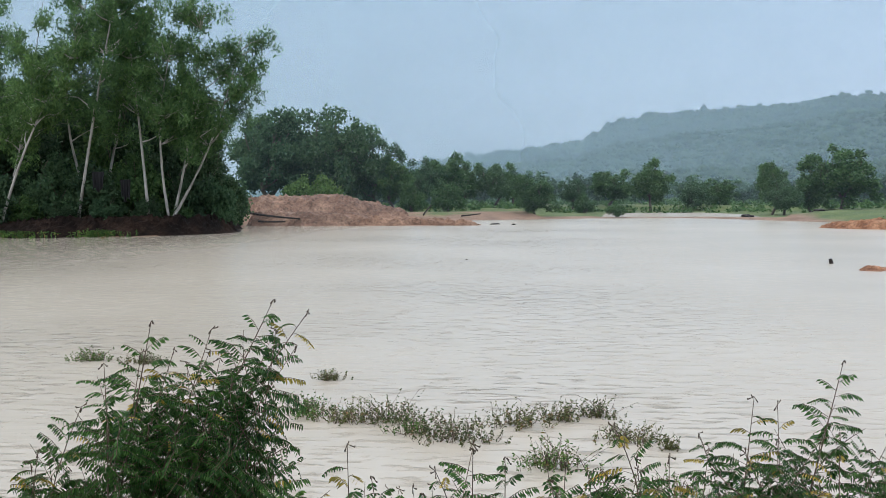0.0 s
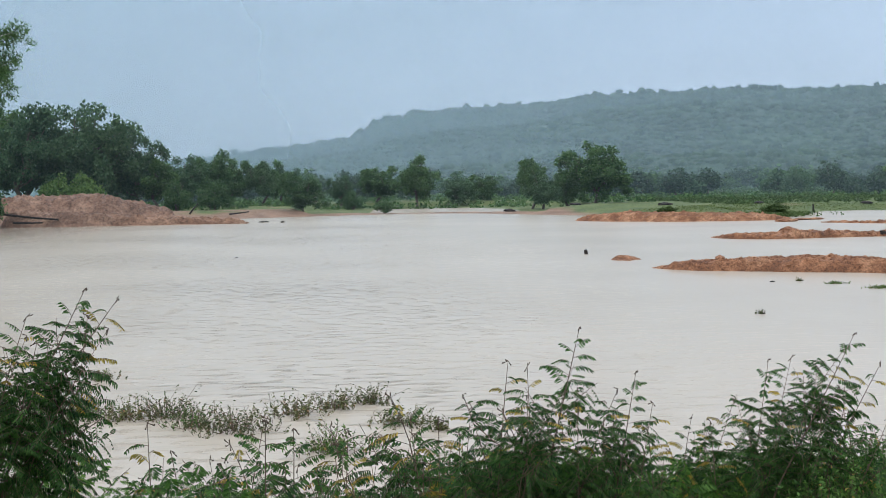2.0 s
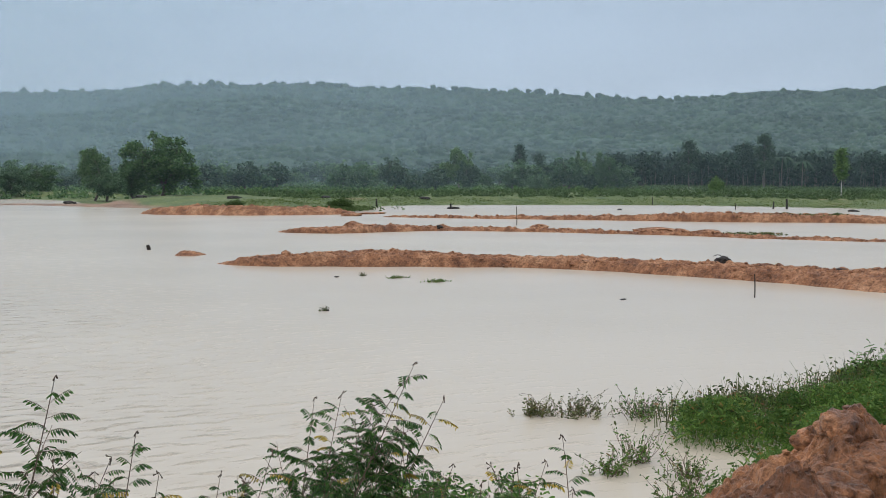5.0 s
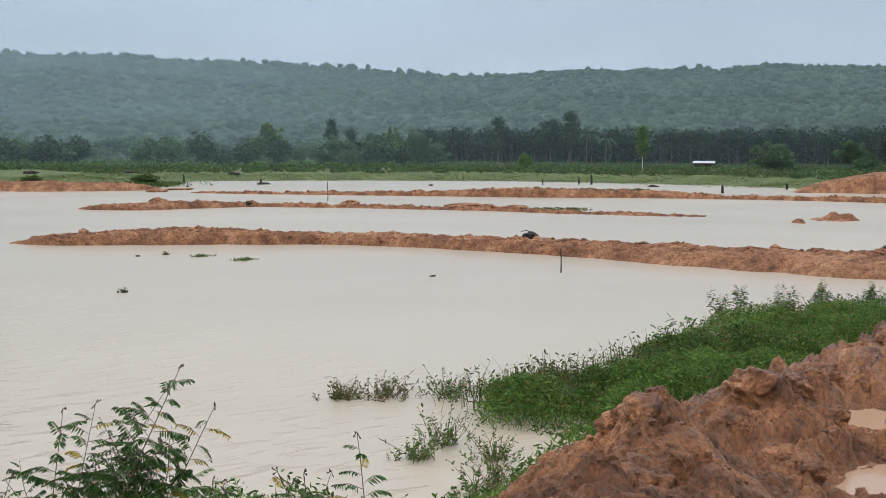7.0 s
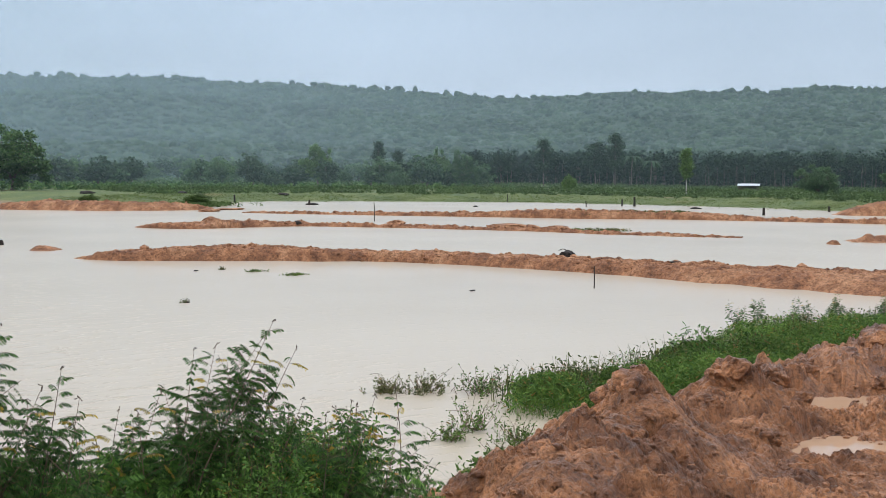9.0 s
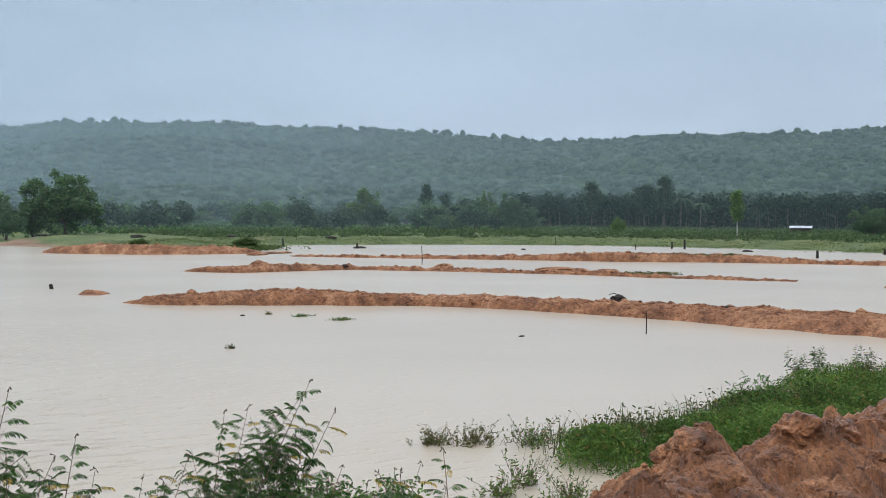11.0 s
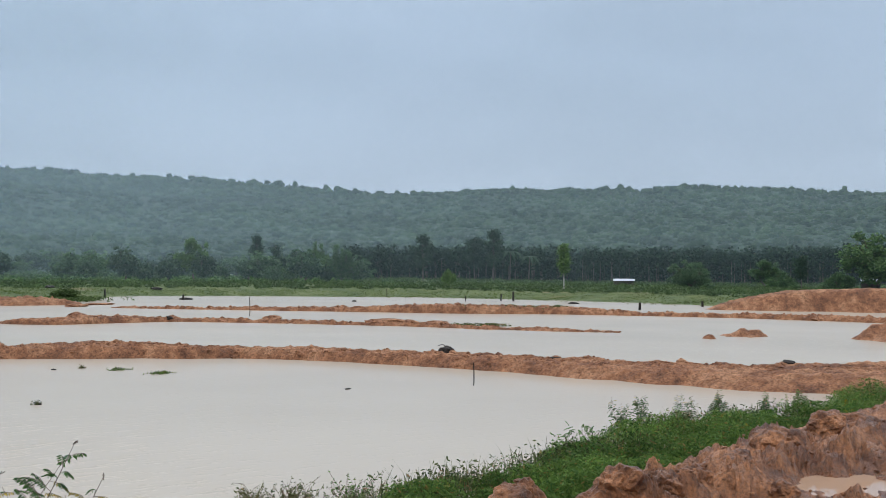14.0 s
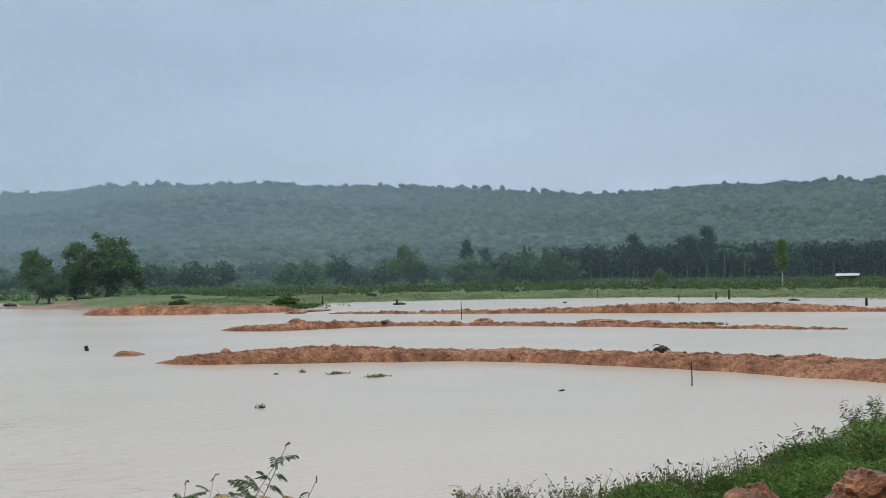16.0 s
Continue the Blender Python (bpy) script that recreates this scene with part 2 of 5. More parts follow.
def haze_sheet_material(name, amount):
    """Haze painted on a sheet: lets most light through and scatters the rest in a pale tint."""
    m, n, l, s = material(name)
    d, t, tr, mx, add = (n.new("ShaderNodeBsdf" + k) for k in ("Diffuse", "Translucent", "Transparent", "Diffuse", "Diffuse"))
    d.inputs[0].default_value = t.inputs[0].default_value = (*HAZE_TINT, 1)
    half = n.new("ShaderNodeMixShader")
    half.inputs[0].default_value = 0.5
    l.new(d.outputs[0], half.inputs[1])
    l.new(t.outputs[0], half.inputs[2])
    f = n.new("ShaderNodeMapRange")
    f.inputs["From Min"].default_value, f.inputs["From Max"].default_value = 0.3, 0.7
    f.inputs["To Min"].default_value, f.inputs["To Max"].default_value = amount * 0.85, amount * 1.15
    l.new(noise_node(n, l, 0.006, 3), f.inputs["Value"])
    # the painted haze is thicker towards the west
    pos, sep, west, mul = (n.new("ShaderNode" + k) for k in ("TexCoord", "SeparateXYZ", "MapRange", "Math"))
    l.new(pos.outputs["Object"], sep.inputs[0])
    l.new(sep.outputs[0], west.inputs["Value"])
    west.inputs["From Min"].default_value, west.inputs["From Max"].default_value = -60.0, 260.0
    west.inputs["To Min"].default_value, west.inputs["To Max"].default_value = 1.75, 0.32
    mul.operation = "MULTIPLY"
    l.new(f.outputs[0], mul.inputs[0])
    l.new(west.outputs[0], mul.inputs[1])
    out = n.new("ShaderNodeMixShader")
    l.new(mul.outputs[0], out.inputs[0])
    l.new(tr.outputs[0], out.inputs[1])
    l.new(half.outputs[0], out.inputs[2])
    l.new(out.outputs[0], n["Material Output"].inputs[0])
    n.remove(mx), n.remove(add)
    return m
# ---- building tools ----
rng = np.random.default_rng(7)


def mesh_of(name, verts, faces, mat, smooth=False):
    """A mesh from arrays; faces all have the same number of corners."""
    verts, faces = np.asarray(verts, np.float32), np.asarray(faces, np.int32)
    me = bpy.data.meshes.new(name)
    me.vertices.add(len(verts))
    me.vertices.foreach_set("co", verts.ravel())
    k = faces.shape[1]
    me.loops.add(faces.size)
    me.loops.foreach_set("vertex_index", faces.ravel())
    me.polygons.add(len(faces))
    me.polygons.foreach_set("loop_start", np.arange(0, faces.size, k, dtype=np.int32))
    me.polygons.foreach_set("use_smooth", np.full(len(faces), smooth))
    me.update(calc_edges=True)
    me.materials.append(mat)
    return me


def part(name, me, parent=None, label=""):
    ob = new(name, me)
    if parent:
        ob.parent = parent
    return tagged(ob, label)


def thing(name, label, category, group="", kind="", at=(0, 0, 0)):
    ob = new(name)
    ob.empty_display_size = 0.1
    ob.location = at
    return tagged(ob, label, category, group, kind)


def tubes(lines, sides=6):
    """Tapered tubes along lines of (point, radius); returns verts, quads."""
    V, F = [], []
    for line in lines:
        pts = np.array([p for p, _ in line], float)
        rad = [r for _, r in line]
        base = len(V)
        for i, p in enumerate(pts):
            d = pts[min(i + 1, len(pts) - 1)] - pts[max(i - 1, 0)]
            d = d / (np.linalg.norm(d) + 1e-9)
            a = np.cross(d, (0, 0, 1) if abs(d[2]) < 0.9 else (1, 0, 0))
            a /= np.linalg.norm(a)
            b = np.cross(d, a)
            for s in range(sides):
                w = 2 * math.pi * s / sides
                V.append(p + rad[i] * (math.cos(w) * a + math.sin(w) * b))
        for i in range(len(pts) - 1):
            for s in range(sides):
                s2 = (s + 1) % sides
                F.append((base + i * sides + s, base + i * sides + s2, base + (i + 1) * sides + s2, base + (i + 1) * sides + s))
    return np.array(V), np.array(F)


def unit(v):
    return v / (np.linalg.norm(v, axis=-1, keepdims=True) + 1e-9)


def leaves(centres, size, r, aspect=0.45, droop=0.3, single=False):
    """One bent leaf of two quads at each centre, or of a single quad for far leaves; returns verts, quads."""
    n = len(centres)
    ax = unit(r.normal(size=(n, 3)) * (1, 1, 0.7) - (0, 0, droop))
    sd = unit(np.cross(ax, unit(r.normal(size=(n, 3)))))
    nm = np.cross(ax, sd)
    L = (size * r.uniform(0.65, 1.25, n))[:, None]
    W = L * aspect
    c = np.asarray(centres)
    if single:
        v = np.stack([c - ax * L * 0.5, c + sd * W * 0.5, c + ax * L * 0.5, c - sd * W * 0.5], 1).reshape(-1, 3)
        return v, np.arange(4 * n).reshape(-1, 4)
    v = np.stack([c - ax * L * 0.5 - sd * W * 0.3, c - ax * L * 0.5 + sd * W * 0.3,
                  c + sd * W * 0.5 + nm * L * 0.08, c - sd * W * 0.5 + nm * L * 0.08,
                  c + ax * L * 0.5 + sd * W * 0.1, c + ax * L * 0.5 - sd * W * 0.1], 1).reshape(-1, 3)
    b = np.arange(n)[:, None] * 6
    f = np.concatenate([b + [0, 1, 2, 3], b + [3, 2, 4, 5]], 1).reshape(-1, 4)
    return v, f


def join(*vf):
    V, F, k = [], [], 0
    for v, f in vf:
        V.append(v)
        F.append(np.asarray(f) + k)
        k += len(v)
    return np.concatenate(V), np.concatenate(F)


def fbm(x, y, seed, scale, octaves=4, gain=0.5):
    """Smooth fractal height noise on arrays of x and y."""
    r = np.random.default_rng(seed)
    total, amp = np.zeros_like(np.asarray(x, float)), 1.0
    for o in range(octaves):
        table = r.uniform(-1, 1, (64, 64))
        u, v = np.asarray(x) / scale + r.uniform(0, 64), np.asarray(y) / scale + r.uniform(0, 64)
        i, j = np.floor(u).astype(int), np.floor(v).astype(int)
        fu, fv = u - i, v - j
        fu, fv = fu * fu * (3 - 2 * fu), fv * fv * (3 - 2 * fv)
        i0, j0, i1, j1 = i % 64, j % 64, (i + 1) % 64, (j + 1) % 64
        total = total + amp * ((table[i0, j0] * (1 - fu) + table[i1, j0] * fu) * (1 - fv) + (table[i0, j1] * (1 - fu) + table[i1, j1] * fu) * fv)
        amp *= gain
        scale *= 0.5
    return total


def clods(x, y, seed, size):
    """Heights 0 to 1 of packed clods of about the given size, with crevices between them."""
    r = np.random.default_rng(seed)
    t = r.uniform(0, 1, (64, 64, 3))
    wx, wy = x + 0.35 * size * fbm(x, y, seed + 1, size * 1.3, 2), y + 0.35 * size * fbm(x, y, seed + 2, size * 1.3, 2)
    u, v = wx / size, wy / size
    i, j = np.floor(u).astype(int), np.floor(v).astype(int)
    best, second, tall = np.full(u.shape, 9.0), np.full(u.shape, 9.0), np.zeros(u.shape)
    for di in (-1, 0, 1):
        for dj in (-1, 0, 1):
            c = t[(i + di) % 64, (j + dj) % 64]
            d = (i + di + c[..., 0] - u) ** 2 + (j + dj + c[..., 1] - v) ** 2
            second = np.minimum(second, np.maximum(best, d))
            tall = np.where(d < best, c[..., 2], tall)
            best = np.minimum(best, d)
    crack = np.clip((np.sqrt(second) - np.sqrt(best)) * 3.0, 0, 1)
    return (0.25 + 0.75 * tall) * np.sqrt(np.clip(1 - 0.8 * best, 0, 1)) * (0.35 + 0.65 * crack)


def grid_faces(nu, nv):
    i, j = np.meshgrid(np.arange(nu - 1), np.arange(nv - 1), indexing="ij")
    a = (i * nv + j).ravel()
    return np.stack([a, a + nv, a + nv + 1, a + 1], 1)


def edge_distance(x, y, poly):
    """Distance to a closed outline, negative inside."""
    x, y = np.asarray(x, float), np.asarray(y, float)
    best, inside = np.full(x.shape, 1e9), np.zeros(x.shape, bool)
    for (ax, ay), (bx, by) in zip(poly, poly[1:] + poly[:1]):
        dx, dy = bx - ax, by - ay
        t = np.clip(((x - ax) * dx + (y - ay) * dy) / (dx * dx + dy * dy), 0, 1)
        best = np.minimum(best, np.hypot(x - ax - t * dx, y - ay - t * dy))
        if ay != by:
            inside ^= ((ay > y) != (by > y)) & (x < (bx - ax) * (y - ay) / (by - ay) + ax)
    return np.where(inside, -best, best)


def lumps_of(centres, sizes, seed, flat=0.7):
    """Rough stones or clods, one at each centre; returns verts, triangles."""
    r = np.random.default_rng(seed)
    bm = bmesh.new()
    bmesh.ops.create_icosphere(bm, subdivisions=1, radius=1)
    bv = np.array([p.co for p in bm.verts])
    bf = np.array([[p.index for p in q.verts] for q in bm.faces])
    bm.free()
    n = len(centres)
    s = r.uniform(0.6, 1.3, (n, 1, 3)) * (1, 1, flat) * np.asarray(sizes)[:, None, None]
    v = np.asarray(centres)[:, None] + bv[None] * s * r.uniform(0.72, 1.25, (n, len(bv), 1))
    return v.reshape(-1, 3), (bf[None] + (np.arange(n) * len(bv))[:, None, None]).reshape(-1, 3)


def step(a, b, x):
    t = np.clip((np.asarray(x, float) - a) / (b - a), 0, 1)
    return t * t * (3 - 2 * t)
# ---- the land ----
from mathutils.bvhtree import BVHTree

POND = [(-90, 9), (-25, 8.6), (-8, 8.4), (0, 8.4), (3.6, 8.2), (4.6, 7.4), (5.8, 8.2), (7.6, 9.4), (9.2, 10.4), (10.4, 12.2), (12.6, 14.0), (14.4, 14.3), (15.2, 13.6), (16.5, 13.5), (16.8, 14.4), (16.2, 15.3), (17.4, 15.9), (20.6, 16.1), (23.6, 15.4), (25.6, 17.0),
        (32, 15.5), (45, 14), (70, 16), (97, 32), (95, 46), (88, 56), (85, 66), (87, 76), (84, 88), (78, 102), (62, 111), (50, 114), (42, 111), (37, 104), (30, 107),
        (25, 111), (20, 119), (14, 131), (6, 137), (-4, 132), (-13, 127), (-20, 124), (-23, 117), (-14, 112), (-10, 109.5), (-16, 108), (-24, 109), (-33, 111),
        (-30.8, 97), (-29.8, 89), (-32.8, 84), (-41.8, 82), (-60, 83), (-95, 78)]
CHANNEL = [(2, 140), (10, 139.5), (18, 136), (19.5, 140), (20, 152), (16, 167), (3, 167)]


def ground_height(x, y):
    d = edge_distance(x, y, POND)
    rough = fbm(x, y, 3, 9.0, 4)
    z = np.where(d < 0, np.maximum(-1.2, d * 0.35), 0.7 * step(0, 9, d) + 0.03 + 0.1 * rough * step(0, 4, d) + 0.35 * fbm(x, y, 5, 60, 3) * step(8, 40, d))
    # the near bank, on which the camera stands
    near = step(9.5, 2.5, y) * step(70, 40, np.abs(x))
    z = np.where(d > 0, z + near * (0.35 + 0.55 * step(-8, 2, x)), z)
    # dark bank under the tall trees
    z = np.where(d > 0, z + 0.8 * step(-26.8, -32.8, x) * step(78, 88, y) * step(0.5, 5, d) * step(135, 110, y), z)
    z = np.where(edge_distance(x, y, [(2.6, 0.2), (30, -6), (32, 10), (30, 14), (12, 8.6), (6, 6.6), (2.5, 3.0)]) < 0, np.minimum(z, 0.3), z)
    c = edge_distance(x, y, CHANNEL)
    z = np.where(c < 2, np.minimum(z, 0.12 * c - 0.06), z)
    z = np.where((c > 0) & (c < 9) & (d > 0), np.minimum(z, 0.12), z)
    return z


def make_ground():
    # rings round the camera's stand, finer near it
    az = np.concatenate([np.linspace(-40, 75, 340), np.linspace(75, 320, 70)[1:-1]])
    rad = np.concatenate([np.linspace(0.01, 30, 81), np.geomspace(30, 330, 170)[1:], np.geomspace(330, 4500, 24)[1:]])
    A, R = np.meshgrid(np.radians(az), rad, indexing="ij")
    x, y = R * np.sin(A), R * np.cos(A)
    z = ground_height(x, y)
    nu, nv = x.shape
    f = grid_faces(nu, nv)
    k = np.arange(nv - 1)
    f = np.concatenate([f, np.stack([(nu - 1) * nv + k, k, k + 1, (nu - 1) * nv + k + 1], 1)])
    v = np.stack([x, y, z], -1).reshape(-1, 3)
    me = mesh_of("ground", v, f[:, ::-1], M_GROUND, True)
    d = edge_distance(x, y, POND).ravel()
    bare = step(9.0, 2.5, d + 2.5 * fbm(x, y, 8, 6).ravel()) * step(30, 18, v[:, 0]) * step(60, 80, v[:, 1])
    dug = step(-34, -28, v[:, 0]) * step(6, -2, v[:, 0]) * step(104, 107, v[:, 1]) * step(146, 136, v[:, 1])
    dug = np.maximum(dug, step(70, 78, v[:, 0]) * step(62, 56, v[:, 1]))
    at = me.attributes.new("bare", "FLOAT", "POINT")
    at.data.foreach_set("value", np.maximum(bare, dug * np.clip(0.62 + 0.5 * fbm(x, y, 9, 7).ravel(), 0, 1)).astype(np.float32))
    return tagged(new("ground", me), "flat field of short grass and bare earth round a pond", "ground", kind="structure")


make_ground()

w = np.array([(-170, 5, 0), (140, 5, 0), (140, 172, 0), (-170, 172, 0)], float)
tagged(new("water", mesh_of("water", w, [(0, 1, 2, 3)], M_WATER)), "muddy beige flood water with fine ripples", "water", kind="structure")


def earth_ridge(name, label, line, half, height, seed, mat, lump=0.25, across=40, foot=-0.35, grain=0.12, shoulder=0.7):
    """A bulldozed ridge of loose earth along a line; half width and height may change along it."""
    line = np.array(line, float)
    seg = np.hypot(*np.diff(line, axis=0).T)
    s = np.concatenate([[0], np.cumsum(seg)])
    n = int(s[-1] / grain) + 2
    u = np.linspace(0, s[-1], n)
    px, py = np.interp(u, s, line[:, 0]), np.interp(u, s, line[:, 1])
    k = min(17, n // 4) | 1
    pad = lambda q: np.convolve(np.pad(q, k // 2, mode="edge"), np.ones(k) / k, "valid")
    px, py = pad(px), pad(py)
    tx, ty = np.gradient(px), np.gradient(py)
    tl = np.hypot(tx, ty)
    nx, ny = -ty / tl, tx / tl
    hw = np.interp(u / s[-1], np.linspace(0, 1, len(half)), half)
    hh = np.interp(u / s[-1], np.linspace(0, 1, len(height)), height)
    endt = np.minimum(step(0, 1.6, u), step(0, 1.6, s[-1] - u))
    w = np.linspace(-1.25, 1.25, across)
    wob = fbm(u, u * 0 + 3, seed + 1, 3.0, 4) * 0.22
    X = px[:, None] + nx[:, None] * hw[:, None] * (w[None] + wob[:, None])
    Y = py[:, None] + ny[:, None] * hw[:, None] * (w[None] + wob[:, None])
    prof = 1 - step(shoulder, 1.08, np.abs(w))[None] * 1.0
    rough = fbm(X, Y, seed, 1.8, 6, 0.62)
    fine = np.abs(fbm(X, Y, seed + 5, 0.7, 4, 0.7))
    grit = fbm(X, Y, seed + 9, 0.28, 3, 0.75)
    Z = foot + (hh[:, None] * endt[:, None] - foot) * prof + lump * prof * (rough * 0.24 + fine * 0.35 + grit * 0.35) * (0.25 + 0.75 * endt[:, None])
    Z = Z + lump * prof * (0.55 * clods(X, Y, seed + 11, 0.6) * clods(X, Y, seed + 12, 1.9) + 0.5 * clods(X, Y, seed + 13, 0.3) + 0.3 * clods(X, Y, seed + 14, 0.15) - 0.3)
    Z[:, 0] = Z[:, -1] = foot
    v = np.stack([X, Y, Z], -1).reshape(-1, 3)
    return tagged(new(name, mesh_of(name, v, grid_faces(n, across), mat)), label, "earth dike", "earth dikes", "structure")


DIKES = []
DIKES.append(earth_ridge("earth_dike", "long low dike of bulldozed orange-red earth between water basins",
            [(11.0, 42.6), (12.5, 41.0), (15, 40.3), (18, 38.2), (21, 36), (23, 33.2), (24.2, 30.2), (25.3, 27.6), (26.4, 25), (27.4, 22.6), (28.4, 20.4), (30.5, 18.4), (36, 16.5), (45, 14.5), (52, 12)],
            [0.9, 1.5, 1.0, 1.25, 1.75, 2.6, 4.6, 5, 5, 5, 5], [0.16, 0.42, 0.27, 0.3, 0.31, 0.33, 0.36, 0.37, 0.39, 0.42, 0.47], 21, M_DIKE, 0.11, 90, -0.35, 0.075, 0.55))
DIKES.append(earth_ridge("earth_dike", "narrow second dike of red earth lying in water",
            [(20.2, 64.5), (22.3, 61.8), (25, 62.6), (29.3, 62.6), (34.4, 57.6), (38.5, 52), (40.6, 47), (42.6, 43.4), (44.4, 41.2)],
            [0.9, 1.3, 1.0, 0.9, 0.9, 0.8, 0.6], [0.08, 0.24, 0.06, 0.05, 0.05, 0.02, -0.06], 31, M_DIKE, 0.18, 24))
DIKES.append(earth_ridge("earth_dike", "far dike of red earth with patches of weeds",
            [(34.5, 84), (38, 79.8), (43.2, 74.4), (50, 68.6), (53.5, 65), (58.2, 62.2), (62.8, 56.4), (65.8, 51), (67.8, 45), (69.5, 39), (71, 33), (73, 26)],
            [0.5, 0.8, 1.0, 1.3, 1.6, 1.2, 1.0, 1.1, 1.1, 1.2], [0.0, 0.06, 0.14, 0.46, 0.42, 0.08, 0.14, 0.2, 0.1, 0.08], 41, M_DIKE, 0.22, 24))
earth_ridge("earth_islet", "low islet of red earth with a grassy back",
            [(18.8, 99.4), (22, 96.5), (26, 93.8), (30, 92.6), (35.6, 91.6)], [1.3, 2.4, 2.8, 2.4, 1.2], [0.25, 0.6, 0.62, 0.5, 0.2], 51, M_DIKE, 0.24, 22, -0.35, 0.2, 0.4)


def surface_of(obs):
    """A function that gives the height of the top of some objects."""
    trees = [BVHTree.FromPolygons([q.co for q in o.data.vertices], [tuple(p.vertices) for p in o.data.polygons]) for o in obs]

    def height(x, y):
        hits = [t.ray_cast(Vector((x, y, 50)), Vector((0, 0, -1)))[0] for t in trees]
        return max([h.z for h in hits if h] or [-1.0])
    return height


dike_top = surface_of(DIKES)


def clods_along(name, label, line, half, n, size, seed, mat):
    """Loose clods strewn along a dike."""
    r = np.random.default_rng(seed)
    line = np.array(line, float)
    i = r.integers(0, len(line) - 1, n)
    p = line[i] + (line[i + 1] - line[i]) * r.uniform(0, 1, (n, 1)) + r.normal(size=(n, 2)) * half * 0.45
    z = np.array([dike_top(x, y) for x, y in p])
    s = (size * r.lognormal(0, 0.5, n))[z > -0.02]
    v, f = lumps_of(np.column_stack([p, z])[z > -0.02], s, seed)
    tagged(new(name, mesh_of(name, v, f, mat)), label, "clods", kind="stuff")


clods_along("dike_clods", "loose clods of earth on the dike crest", [(12, 41.2), (15, 40.3), (18, 38.2), (21, 36), (23, 33.2), (24.2, 30.2), (25.3, 27.6), (26.8, 25), (28.3, 22.6), (30, 20.2), (33, 18)], 1.5, 2600, 0.035, 23, M_DIKE)
clods_along("dike_clods", "loose clods of earth on the second dike", [(22.3, 61.8), (25, 62.6), (29.3, 62.6), (34.4, 57.6), (38.5, 52), (40.6, 47)], 0.8, 220, 0.06, 33, M_DIKE)
clods_along("dike_clods", "loose clods of earth on the far dike", [(38, 79.8), (43.2, 74.4), (50, 68.6), (53.5, 65), (58.2, 62.2), (62.8, 56.4), (65.8, 51), (67.8, 45)], 0.9, 300, 0.07, 43, M_DIKE)


def earth_heap(name, label, centre, radius, height, seed, mat, turn=0.0, stretch=1.0, lump=0.2, kind="", rings=26, foot=-0.15):
    """A heap of tipped earth with an uneven rim."""
    a = np.linspace(0, 2 * math.pi, 56, endpoint=False)
    q = np.linspace(0, 1.15, rings)
    A, Q = np.meshgrid(a, q, indexing="ij")
    rim = 1 + 0.25 * fbm(np.cos(A) * 2, np.sin(A) * 2, seed, 1.5, 3)
    lx, ly = Q * radius * rim * np.cos(A) * stretch, Q * radius * rim * np.sin(A)
    c, s_ = math.cos(radians(turn)), math.sin(radians(turn))
    X, Y = centre[0] + lx * c - ly * s_, centre[1] + lx * s_ + ly * c
    body = 1 - step(0.05, 1.05, Q)
    Z = foot + (height - foot) * body + lump * fbm(X, Y, seed + 2, max(0.5, radius * 0.35), 5) * np.minimum(1, body * 3)
    v = np.stack([X, Y, Z], -1).reshape(-1, 3)
    f = grid_faces(56, rings)
    k = np.arange(rings - 1)
    f = np.concatenate([f, np.stack([55 * rings + k, k, k + 1, 55 * rings + k + 1], 1)])
    return tagged(new(name, mesh_of(name, v, f[:, ::-1], mat, True)), label, "earth mound", "mounds of tipped earth", kind)


earth_heap("earth_mound", "small heap of red earth rising from the water", (47.8, 36.2), 1.6, 0.32, 61, M_DIKE, 40, 1.25, 0.14)
earth_heap("earth_mound", "little lump of red earth in the water", (44.2, 35.6), 0.55, 0.2, 62, M_DIKE, 40, 1.4, 0.1)
earth_heap("earth_mound", "heap of red earth at the edge of a basin", (51.8, 30.6), 2.2, 0.8, 63, M_DIKE, 20, 1.3)
earth_heap("earth_mound", "flat lump of red earth in the water", (51.2, 27.6), 1.6, 0.35, 64, M_DIKE, 20, 1.4)
earth_heap("earth_mound", "thin sliver of red earth just above the water", (10.8, 47.2), 0.85, 0.09, 65, M_DIKE, -30, 1.5, 0.1)
earth_ridge("earth_bank", "long flat-topped bank of red earth by the far shore", [(77, 63), (82, 60), (86, 56.5), (91, 50), (96, 43), (100, 36)], [1.2, 3.2, 3.6, 3.6, 3.6, 3.6], [0.1, 1.55, 1.85, 1.85, 1.8, 1.7], 66, M_DIKE, 0.1, 30, -0.3, 0.25, 0.45)
# left shore: dug-out earth in a long heap and a spit
earth_ridge("earth_bank", "long bank of dug-out reddish earth on the shore", [(-38, 117), (-34, 119), (-30, 120), (-26, 121), (-22.5, 121.8), (-18, 123)], [3, 4, 4, 4.2, 3.2, 2.5],
            [2.0, 2.6, 2.55, 2.8, 1.8, 0.6], 71, M_RED, 0.4, 30, 0.2, 0.3, 0.3)
earth_ridge("earth_spit", "low spit of red earth running into the water", [(-34, 112), (-27, 111.2), (-20, 110.6), (-14, 110.2), (-9.6, 109.4)], [2.2, 2.4, 2.0, 1.4, 0.8],
            [1.3, 1.2, 0.9, 0.5, 0.1], 72, M_RED, 0.35, 24, -0.35, 0.3, 0.4)


